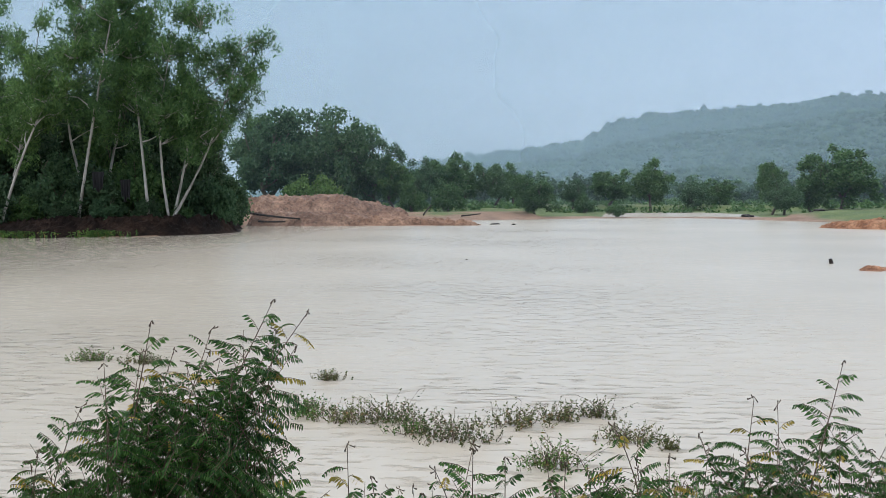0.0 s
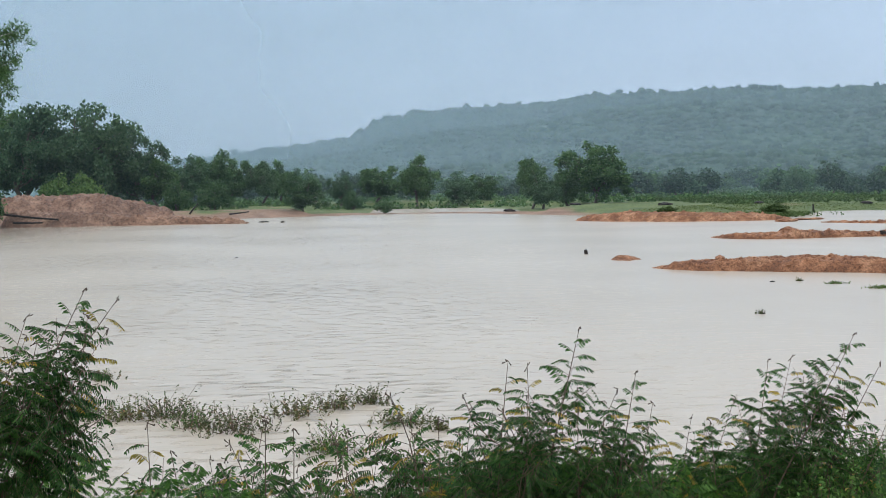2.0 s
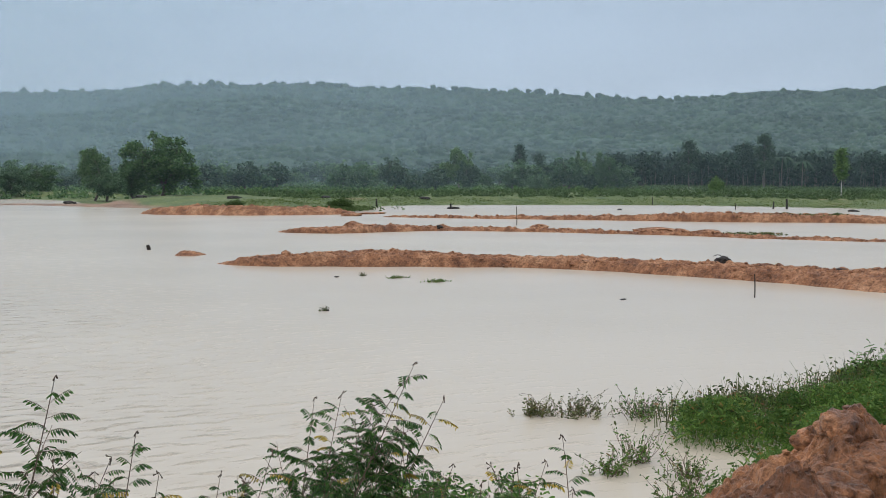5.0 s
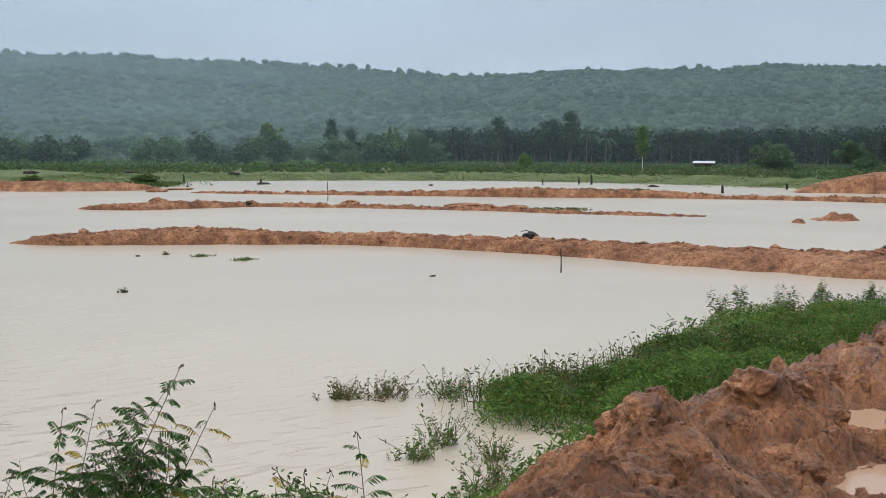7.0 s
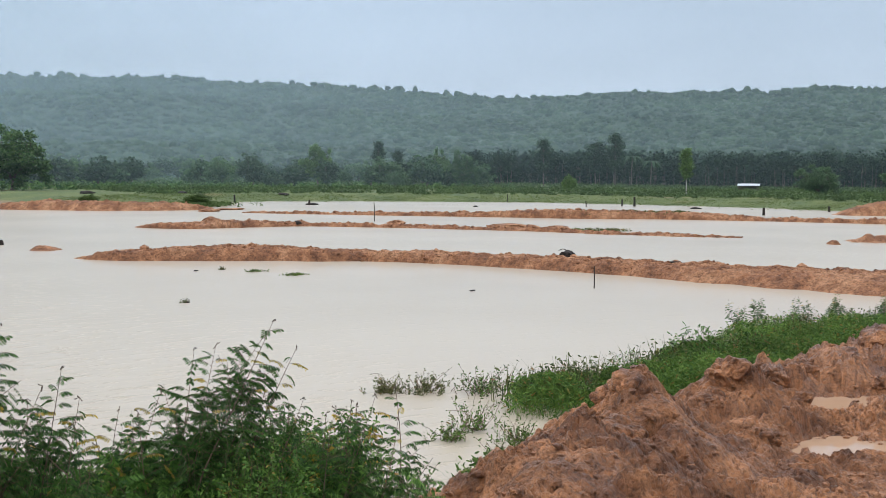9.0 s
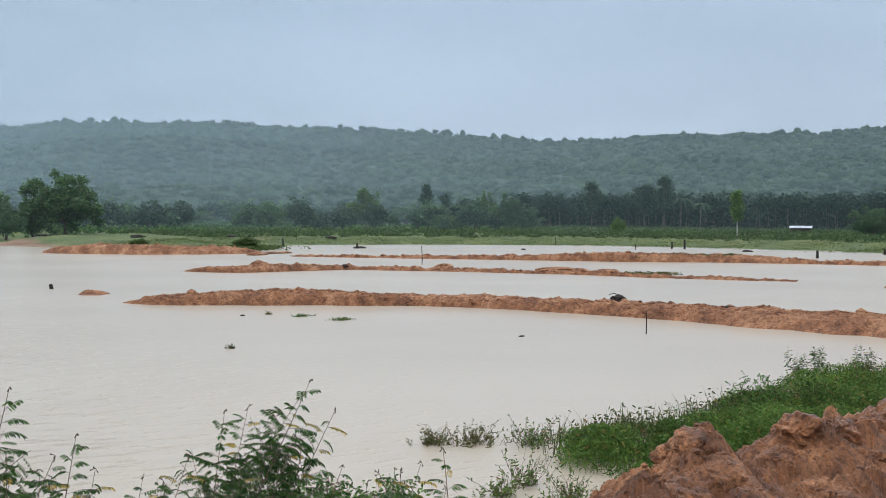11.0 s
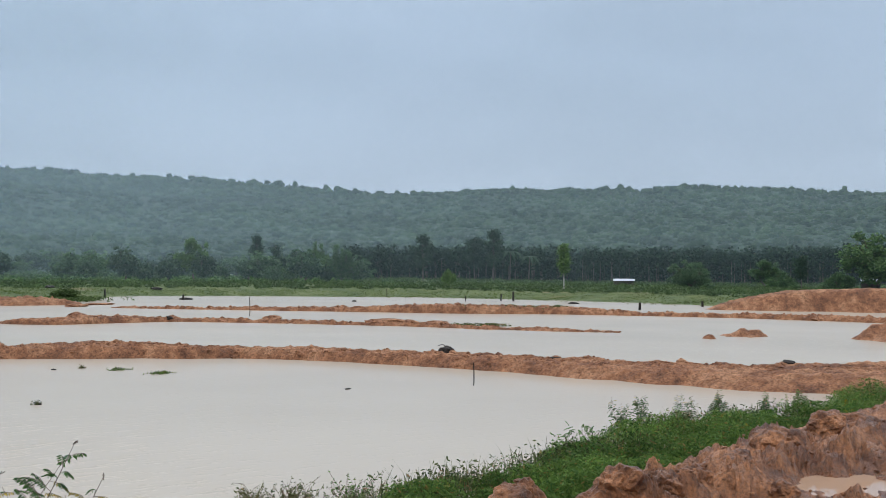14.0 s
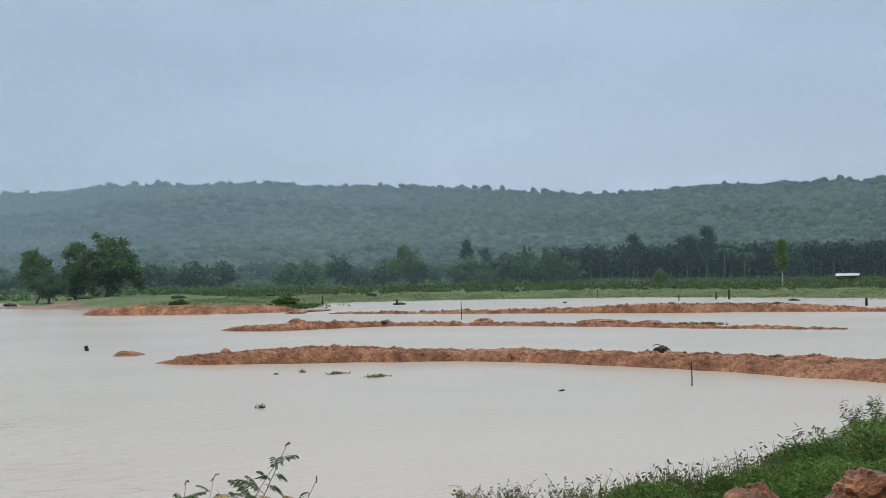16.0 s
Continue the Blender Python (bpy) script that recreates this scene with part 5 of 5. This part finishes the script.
bank_feet = on_bank(np.random.default_rng(31), 42000)
v, f = blades(len(bank_feet), lambda r, n: bank_feet, 1.0, 0.006, 31, "bank_grass", 0.5)
v = v.reshape(-1, 6, 3)
lift_ = stand_height(bank_feet)[:, None, None]
v = bank_feet[:, None] + (v - bank_feet[:, None]) * np.concatenate([0.25 + 0.5 * lift_, 0.25 + 0.5 * lift_, lift_ * 0.95], 2)
cs = on_bank(np.random.default_rng(32), 95000)
rr = np.random.default_rng(33)
cs = cs + np.stack([rr.normal(0, 0.05, len(cs)), rr.normal(0, 0.05, len(cs)), stand_height(cs) * rr.uniform(0.05, 1.0, len(cs)) ** 0.45], -1)
tagged(new("bank_grass", mesh_of("bank_grass", *join((v.reshape(-1, 3), f), leaves(cs, 0.07, np.random.default_rng(34), 0.3, -0.3)), M_GRASS)), "lush green grass and weeds along the water's edge", "grass", kind="stuff")


for i in range(46):
    x = sr.uniform(10.5, 29)
    y = np.interp(x, (10.5, 14, 18, 22, 29), (12.0, 12.8, 14.0, 14.4, 16.0)) + sr.uniform(-1.0, 1.0)
    top = 0.42 + 0.2 * math.sin(x * 1.9) + sr.uniform(-0.05, 0.15)
    if i % 3 == 0:
        herb(x, y, top + 0.05, sr.uniform(0.8, 1.2), i)
    else:
        low_shrub(x, y, top, sr.uniform(0.9, 1.4), i, i % 3 == 1)


# feathery saplings on the outer end of the bank
for i, (x, y) in enumerate([(17.0, 15.9), (18.1, 16.1), (19.2, 16.1), (20.2, 15.9), (21.2, 15.6), (22.0, 15.3), (19.6, 15.6), (20.8, 15.3)]):
    foot_ = max(0.0, float(ground_height(np.array([x]), np.array([y]))[0]))
    feathery_shrub(x, y, foot_, [(sr.gauss(0, 0.15), sr.gauss(0, 0.15), sr.uniform(0.45, 0.75), sr.randrange(10), sr.gauss(8, 12), sr.gauss(0, 8)) for k in range(3)], "feathery-leaved sapling among the bank grass")


UPRIGHT = [(6.2, 9.2, 0.12, 0.3), (5.5, 9.25, 0.14, 0.34), (6.2, 8.7, 0.1, 0.25), (6.5, 8.4, 0.12, 0.3), (6.8, 9.6, 0.16, 0.35), (5.4, 8.0, 0.12, 0.3), (7.3, 9.9, 0.14, 0.3), (7.8, 10.6, 0.2, 0.3)]


def water_weed(x, y, size, height, seed, green=False):
    """Thin wandering stems with small leaves, thinning out to the rim."""
    r = np.random.default_rng(seed)
    n = int(170 * size)
    a, q = r.uniform(0, 2 * math.pi, n), r.uniform(0, 1, n) ** 0.7 * size * (1 + 0.5 * np.sin(3 * r.uniform(0, 6, n)))
    foot = np.stack([q * np.cos(a), q * np.sin(a) * 0.6, 0 * a - 0.05], -1)
    V, F = [], []
    lines, C = [], []
    for i in range(n):
        h = height * r.uniform(0.35, 1.25) * (1.1 - 0.5 * q[i] / size)
        tip = foot[i] + (r.normal() * h * 0.7, r.normal() * h * 0.7, h + 0.05)
        ln = bent(foot[i], tip, 0.004, 0.002, r, 3, 0.12)
        lines.append(ln)
        for t in np.linspace(0.2, 1.0, 11):
            C.append(foot[i] + (tip - foot[i]) * t + r.normal(size=3) * 0.012)
    t = thing("water_weed", "clump of green weeds standing in the water" if green else "clump of brownish weeds standing in flood water", "water weed", "clumps of weeds in the water", at=(x, y, 0))
    tagged(part("stalk", mesh_of("stalk", *tubes(lines, 3), M_STEM), t), kind="stuff")
    tagged(part("foliage", mesh_of("foliage", *leaves(np.array(C), 0.044, r, 0.36, -0.1), M_GRASS if green else M_WEED), t), kind="stuff")
    return t


FAR_WEEDS = [(-9.7, 21.4, 0.5, 0.3, 1), (-8.5, 21.1, 0.65, 0.25, 0), (-4.6, 19.5, 0.4, 0.25, 0), (-4.2, 16.4, 0.7, 0.4, 1), (-2.9, 16.0, 0.6, 0.42, 0), (-2.5, 15.3, 0.45, 0.42, 1), (-3.5, 16.0, 0.6, 0.4, 0), (-1.9, 14.9, 0.75, 0.42, 0), (-1.2, 15.9, 0.6, 0.38, 0), (-0.6, 16.3, 0.45, 0.35, 0)]
NEAR_WEEDS = [(-0.1, 16.6, 0.5, 0.35, 0), (0.4, 15.0, 0.6, 0.32, 0), (0.8, 14.6, 0.25, 0.2, 0), (-0.6, 13.5, 0.6, 0.45, 1), (0.6, 11.8, 0.6, 0.5, 1), (8.5, 13.9, 0.6, 0.35, 0), (8.0, 14.1, 0.4, 0.35, 0), (9.2, 13.4, 0.5, 0.45, 1), (7.1, 11.1, 0.3, 0.35, 1), (7.7, 11.4, 0.35, 0.5, 1)]
for i, (x, y, s, h, g) in enumerate(FAR_WEEDS + NEAR_WEEDS):
    water_weed(x, y, s * 0.72, h * 0.72, 400 + i, bool(g))
for i, (x, y, s_, h_) in enumerate(UPRIGHT):
    water_weed(x, y, s_, h_, 430 + i, True)
for i, (x, y) in enumerate([(14.4, 34.0), (14.95, 32.3)]):
    water_weed(x, y, 0.34 + 0.08 * i, 0.08, 450 + i, True)


def stump(x, y, h, r0, lean=0.0, label="dead wooden stake standing in the water"):
    r = np.random.default_rng(int(x * 10) + 7)
    line = bent((0, 0, -0.4), (lean * h, 0, h), r0, r0 * 0.7, r, 4, 0.03)
    v, f = tubes([line], 7)
    v, f = join((v, f))
    n = len(v)
    v = np.concatenate([v, [np.array(line[-1][0]) + (0, 0, r0 * 0.2)]])
    f = np.concatenate([f, [(n - 7 + i, n - 7 + (i + 1) % 7, n, n) for i in range(7)]])
    me = tri_mesh("stump", v, [tuple(q) for q in f], M_WOODWET)
    t = new("wooden_stake", me)
    t.location = (x, y, 0)
    return tagged(t, label, "stake", "stakes and stumps in the water")


for x, y, h, r0, ln in [(20.6, 24.7, 0.62, 0.02, 0.05), (10.1, 51.3, 0.2, 0.11, 0), (44.8, 110.8, 0.8, 0.12, 0), (64, 120, 0.5, 0.13, 0), (74.2, 104.3, 0.9, 0.05, 0), (76.8, 88.2, 0.7, 0.1, 0.1), (77.4, 87, 0.95, 0.13, 0), (36.6, 66.5, 1.2, 0.03, 0),
                        (70.8, 64.2, 0.6, 0.13, 0), (83.0, 67.8, 0.5, 0.13, 0), (48.4, 100.8, 0.5, 0.12, 0), (72, 88, 0.6, 0.06, 0)]:
    stump(x, y, h, r0, ln)


# ---- by the far left shore: logs and dark cloths ----
for (ax, ay, az_), (bx, by, bz), r0 in [((-32.6, 109.2, 1.3), (-27.6, 109.5, 0.7), 0.11), ((-31.5, 108.6, 0.5), (-28.9, 108.9, 0.45), 0.1), ((-16.2, 113.6, 0.9), (-15.4, 113.7, 1.9), 0.09), ((-12.5, 114.3, 0.8), (-10.6, 114.5, 1.0), 0.08)]:
    lg = new("fallen_log", mesh_of("fallen_log", *tubes([bent((ax, ay, az_), (bx, by, bz), r0, r0 * 0.7, np.random.default_rng(5), 5, 0.03)], 8), M_WOODWET, True))
    tagged(lg, "dark fallen log lying on the earth bank", "log", "logs on the shore")


def hung_cloth(x, y, top, wide, drop, seed):
    """A dark sheet hanging in folds from a low bough."""
    u, w_ = np.meshgrid(np.linspace(-0.5, 0.5, 15), np.linspace(0, 1, 11), indexing="ij")
    X = x + u * wide * (1 - 0.25 * w_)
    Y = y + 0.1 * np.sin(u * 22 + seed) * (0.4 + w_)
    Z = top - drop * w_ * (1 + 0.15 * np.sin(u * 9 + seed))
    v = np.concatenate([np.stack([X, Y, Z], -1).reshape(-1, 3), np.stack([X, Y + 0.02, Z], -1).reshape(-1, 3)])
    f = grid_faces(15, 11)
    t = new("hanging_cloth", mesh_of("hanging_cloth", v, np.concatenate([f, f[:, ::-1] + 165]), M_CLOTH, True))
    return tagged(t, "black cloth hanging from a low bough", "cloth", "cloths under the trees")


hung_cloth(-36.6, 83.6, 4.9, 1.0, 1.4, 1)
hung_cloth(-34.7, 84.2, 4.3, 0.8, 1.5, 2)

# ---- clods on the rim of the mud ----
def big_clod(x, y, size, seed):
    bm = bmesh.new()
    bmesh.ops.create_icosphere(bm, subdivisions=4, radius=1)
    co = np.array([q.co for q in bm.verts])
    f = np.array([[q.index for q in p.verts] for p in bm.faces])
    bm.free()
    o = seed * 3.7
    k = 1 + 0.3 * fbm(co[:, 0] + co[:, 2] * 0.7 + o, co[:, 1] - co[:, 2] * 0.6, seed, 0.9, 3) + 0.26 * (clods(co[:, 0] + co[:, 2] * 0.5 + o, co[:, 1] + co[:, 2] * 0.8, seed, 0.55) - 0.4) + 0.14 * (clods(co[:, 0] * 1.1 - co[:, 2] + o, co[:, 1] + co[:, 2], seed + 1, 0.22) - 0.4)
    v = co * k[:, None] * size * (1.15, 0.9, 0.75)
    me = mesh_of("clod", v, f, M_MUD)
    t = new("mud_clod", me)
    t.location, t.rotation_euler = (x, y, float(dirt_height(np.array([x]), np.array([y]))[0]) - size * 0.28), (0.2 * math.sin(seed), 0.2 * math.cos(seed), seed * 1.3)
    return tagged(t, "large clod of wet red-brown mud on the bank's rim", "clod", "large clods on the mud bank")


for i, (x, y, sz) in enumerate([(6.2, 6.82, 0.26), (5.95, 6.6, 0.18), (6.42, 6.95, 0.18), (6.1, 6.95, 0.15), (5.35, 6.0, 0.16), (7.5, 7.15, 0.2), (8.0, 7.45, 0.25), (8.5, 7.6, 0.19), (9.1, 7.9, 0.22), (9.9, 8.2, 0.24), (10.9, 8.45, 0.22), (12.2, 8.8, 0.28), (13.6, 9.1, 0.24), (8.4, 6.9, 0.12), (7.2, 6.2, 0.1), (6.7, 5.6, 0.09),
                                (4.6, 5.3, 0.1), (10.2, 7.3, 0.12), (9.4, 6.5, 0.11), (15, 9.5, 0.28), (17, 10, 0.3)]):
    big_clod(x, y, sz, 500 + i)


# ---- small things in and by the water ----
def rough_lump(name, label, category, x, y, z, size, mat, seed, flat=0.8, stretch=1.0, turn=0.0):
    """A ragged lump: a root ball, rock or clod."""
    r = np.random.default_rng(seed)
    bm = bmesh.new()
    bmesh.ops.create_icosphere(bm, subdivisions=3, radius=1)
    for q in bm.verts:
        n = 1 + 0.3 * noise.noise(q.co * 1.6 + Vector((seed, 0, 0))) + 0.22 * noise.noise(q.co * 4.0 + Vector((0, seed, 0))) + 0.06 * r.normal()
        q.co = Vector((q.co.x * n * size * stretch, q.co.y * n * size, q.co.z * n * size * flat))
    me = bpy.data.meshes.new(name)
    bm.to_mesh(me)
    bm.free()
    me.materials.append(mat)
    t = new(name, me)
    t.location, t.rotation_euler = (x, y, z), (0, 0, turn)
    return tagged(t, label, category)


rough_lump("root_ball", "dark uprooted root ball lying on the dike crest", "root ball", 24.6, 30.9, max(0.25, dike_top(24.6, 30.9)) + 0.06, 0.25, M_WOODWET, 3, 0.7, 1.15)
r_ = np.random.default_rng(9)
roots_ = [bent((24.6, 30.9, 0.36), (24.6 + r_.normal() * 0.2, 30.9 + r_.normal() * 0.2, 0.4 + r_.uniform(-0.1, 0.15)), 0.025, 0.008, r_, 4, 0.2) for k in range(6)]
tagged(new("dead_roots", mesh_of("dead_roots", *tubes(roots_, 5), M_WOODWET, True)), "tangle of dead black roots on the dike", "roots", kind="stuff")
for i, (x, y, z, sz, st) in enumerate([(31.9, 21.7, 0.52, 0.2, 1.2), (30.8, 21.8, 0.46, 0.15, 2.0), (27.6, 26.4, 0.36, 0.11, 1.9), (26.3, 28.5, 0.36, 0.07, 3.0), (33.0, 18.9, 0.55, 0.22, 1.3), (25.9, 27.0, 0.36, 0.08, 2.5), (28.2, 23.9, 0.38, 0.1, 1.8)]):
    rough_lump("dark_clod", "dark clod of root-bound soil on the dike", "clod", x, y, max(0.1, dike_top(x, y)) + sz * 0.2, sz, M_WOODWET, 20 + i, 0.6, st, i * 1.1)
for i, (x, y, z, sz, fl, st) in enumerate([(28.9, 61.8, 0.3, 0.17, 0.8, 1.3)]):
    rough_lump("dark_clod", "black clod lying on the second dike", "clod", x, y, dike_top(x, y) + sz * 0.3, sz, M_WOODWET, 40 + i, fl, st)
for i, (x, y, sz, fl, st, tn) in enumerate([(24.6, 64.2, 0.55, 0.8, 1.5, 0.3), (23.2, 64.4, 0.5, 0.4, 3.0, 0.2), (35.6, 61.8, 0.4, 0.5, 1.5, 0.2), (39.8, 55.8, 0.5, 0.3, 2.6, -0.6), (37.4, 53.6, 0.4, 0.6, 1.4, 0.1), (39.5, 50.6, 0.5, 0.5, 1.3, -0.8), (38.7, 51.9, 0.45, 0.6, 1.0, 0), (33, 87, 0.5, 0.35, 2.0, 0.3), (36.2, 90.4, 0.4, 0.25, 3.0, 0)]):
    rough_lump("earth_lump", "lump of red earth standing out of the water", "earth lump", x, y, 0.06, sz, M_DIKE, 60 + i, fl, st, tn)
for i, (x, y, sz, st) in enumerate([(49, 101.5, 0.32, 2.0), (61.2, 91.2, 0.2, 3.0), (77.5, 78.6, 0.26, 2.2), (62.5, 76, 0.16, 2.0), (-9, 112.2, 0.2, 2.5), (-7.1, 110.6, 0.2, 1.0), (24.5, 128.5, 0.45, 1.6), (33.6, 124.5, 0.5, 1.5), (43, 121, 0.4, 2.0), (54, 119, 0.4, 2.0), (12.8, 35.1, 0.06, 1.2), (17.2, 25.7, 0.05, 2.5), (-5.8, 54.3, 0.05, 1.0), (17.6, 132.5, 0.5, 1.6)]):
    g = max(0.0, float(ground_height(np.array([x]), np.array([y]))[0]))
    rough_lump("dead_wood", "dark half-sunken piece of dead wood", "dead wood", x, y, g + sz * 0.15, sz, M_WOODWET, 80 + i, 0.5, st, i * 0.9)
for i, (x, y) in enumerate([(9.4, 26.6), (13.7, 35.2)]):
    water_weed(x, y, 0.1, 0.1, 470 + i, False)
    rough_lump("driftwood", "small dark piece of driftwood caught in weeds", "driftwood", x + 0.05, y, 0.01, 0.03, M_WOODWET, 110 + i, 0.8, 2.0)


def field_shed(x, y, turn, wide, deep, eaves):
    """Low shed: posts, boarded back and a pale sheet-metal roof with ribs."""
    m, n, l, q = material("pale_sheet_metal")
    l.new(ramp_node(n, l, noise_node(n, l, 1.5, 4), [(0.3, (0.4, 0.43, 0.46)), (0.7, (0.58, 0.6, 0.63))]), q.inputs["Base Color"])
    q.inputs["Roughness"].default_value = 0.45
    z = float(ground_height(np.array([x]), np.array([y]))[0])
    t = thing("field_shed", "low open shed with a pale sheet-metal roof in the field", "shed", "field sheds", at=(x, y, z))
    t.rotation_euler = (0, 0, turn)
    for sx in (-1, 1):
        for sy in (-1, 1):
            part("post", mesh_of("post", *tubes([[((sx * wide * 0.45, sy * deep * 0.45, -0.2), 0.06), ((sx * wide * 0.45, sy * deep * 0.45, eaves + (0.25 if sy > 0 else 0)), 0.055)]], 6), M_BARK), t)
    xs = np.linspace(-wide / 2, wide / 2, 41)
    rib = 0.03 * (np.arange(41) % 4 == 0)
    V = [(a, b * deep / 2, eaves + 0.03 + (0.3 if b > 0 else 0.0) + h + k) for k in (0.0, 0.015) for b in (-1, 1) for a, h in zip(xs, rib)]
    F = [(i, i + 1, 41 + i + 1, 41 + i) for i in range(40)] + [(82 + i, 82 + 41 + i, 82 + 41 + i + 1, 82 + i + 1) for i in range(40)]
    part("roof", mesh_of("roof", V, F, m), t)
    bv = [(-wide * 0.45, deep * 0.45, 0), (wide * 0.45, deep * 0.45, 0), (wide * 0.45, deep * 0.45, eaves + 0.2), (-wide * 0.45, deep * 0.45, eaves + 0.2)]
    bv += [(a, b + 0.04, c) for a, b, c in bv]
    part("back_wall", mesh_of("back_wall", bv, [(0, 1, 2, 3), (7, 6, 5, 4), (0, 3, 7, 4), (1, 5, 6, 2), (3, 2, 6, 7)], M_BARK), t)


field_shed(128.3, 119.5, -0.85, 3.2, 3.0, 0.75)
field_shed(146, 90, -1.0, 2.6, 2.4, 1.4)


def palm(x, y, h, seed):
    r = np.random.default_rng(seed)
    z = float(ground_height(np.array([x]), np.array([y]))[0])
    t = thing("palm_tree", "slender palm with drooping fronds", "palm tree", "palms by the plantation", at=(x, y, z))
    part("trunk", mesh_of("trunk", *tubes([bent((0, 0, -0.3), (0.4, 0.2, h * 0.72), 0.12, 0.08, r, 5, 0.03)], 7), M_BARK, True), t)
    for k in range(11):
        a = k * 2.4
        L = h * 0.42 * r.uniform(0.8, 1.1)
        V, F = [], []
        for i in range(9):
            u = i / 8
            c = np.array([0.4 + math.cos(a) * L * u, 0.2 + math.sin(a) * L * u, h * 0.72 + L * (0.6 * u - 1.25 * u * u) * r.uniform(0.95, 1.05)])
            wd = 0.28 * math.sin(math.pi * (0.08 + 0.9 * u))
            sd = np.array([-math.sin(a), math.cos(a), -0.4]) * wd
            V += [c - sd * (1, 1, -1), c, c + sd]
        for i in range(8):
            F += [(3 * i, 3 * i + 1, 3 * i + 4, 3 * i + 3), (3 * i + 1, 3 * i + 2, 3 * i + 5, 3 * i + 4)]
        part("frond", mesh_of("frond", V, F, M_PINE), t)


palm(142.6, 161.4, 7.4, 1)
palm(145.2, 159.2, 6.4, 2)

# grass on the islet's back, weeds on the far dike, a green fringe below the dark bank
def tuft_field(name, label, n, centres, spread, height, leaf, mat, seed, base):
    r = np.random.default_rng(seed)
    c = np.array(centres, float)[r.integers(0, len(centres), n)] + r.normal(size=(n, 2)) * spread
    z = np.maximum(ground_height(c[:, 0], c[:, 1]), base) - 0.05
    p = np.column_stack([c, z])
    v, f = blades(n, lambda rr, m: p, height, leaf * 0.12, seed, "", 0.5)
    q = np.repeat(p, 2, 0) + r.uniform((-0.2, -0.2, 0.05), (0.2, 0.2, height), (2 * n, 3))
    tagged(new(name, mesh_of(name, *join((v, f), leaves(q, leaf, r, 0.45, 0)), mat)), label, "grass", kind="stuff")


tuft_field("bank_weeds", "brownish seeding weeds among the bank grass", 900, [(18.4, 15.4), (17.6, 15.2), (14.2, 13.9), (13.4, 13.6), (12.2, 13.2), (10.8, 13.0), (10.0, 12.8), (20.2, 15.2), (9.6, 12.4)], (0.5, 0.25), 0.34, 0.06, M_WEED, 506, 0.12)
tuft_field("islet_grass", "short green grass on the islet's back", 2600, [(28, 97), (31, 97), (34, 97), (36, 99), (38, 101), (30, 99), (26, 100)], (1.6, 1.2), 0.35, 0.22, M_SCRUB, 501, 0.1)
tuft_field("dike_weeds", "dark green weeds on the far dike", 420, [(54, 65), (56, 63.8), (57.6, 62.8), (59, 61.6)], (0.7, 0.5), 0.3, 0.14, M_WEED, 502, 0.3)
tuft_field("dike_weeds", "pale green weeds beside the second dike", 180, [(41.4, 50.4), (42.4, 49.4)], (0.5, 0.3), 0.2, 0.13, M_WEED, 503, 0.0)
tuft_field("shore_weeds", "green weeds along the foot of the dark bank", 1500, [(-60, 83.2), (-55, 83), (-53.5, 82.6), (-50, 82.8), (-46, 82.4), (-45, 82.6), (-42, 82.6), (-36.5, 83.6)], (1.1, 0.7), 0.5, 0.24, M_GRASS, 504, 0.0)
tuft_field("field_grass", "short grass along the far shore", 9000, [(x_, y_) for x_, y_ in [(30, 112), (36, 112), (42, 117), (50, 118), (58, 116), (66, 113), (74, 108), (80, 104), (84, 97), (87, 90), (90, 82), (90, 74), (92, 66)]], (3.0, 2.0), 0.14, 0.11, M_SHORE, 505, 0.0)
for i, (x, y, h, wd) in enumerate([(56.5, 63.6, 0.4, 0.9), (59.2, 61.6, 0.35, 0.9), (26.5, 98, 0.9, 2.2), (37, 100.5, 0.9, 2.4)]):
    t = plant_tree("bush", x, y, h, wd, i % 3, M_SCRUB, i * 1.3, "small green bush growing on low earth")
    t.location.z = max(t.location.z, 0.3)
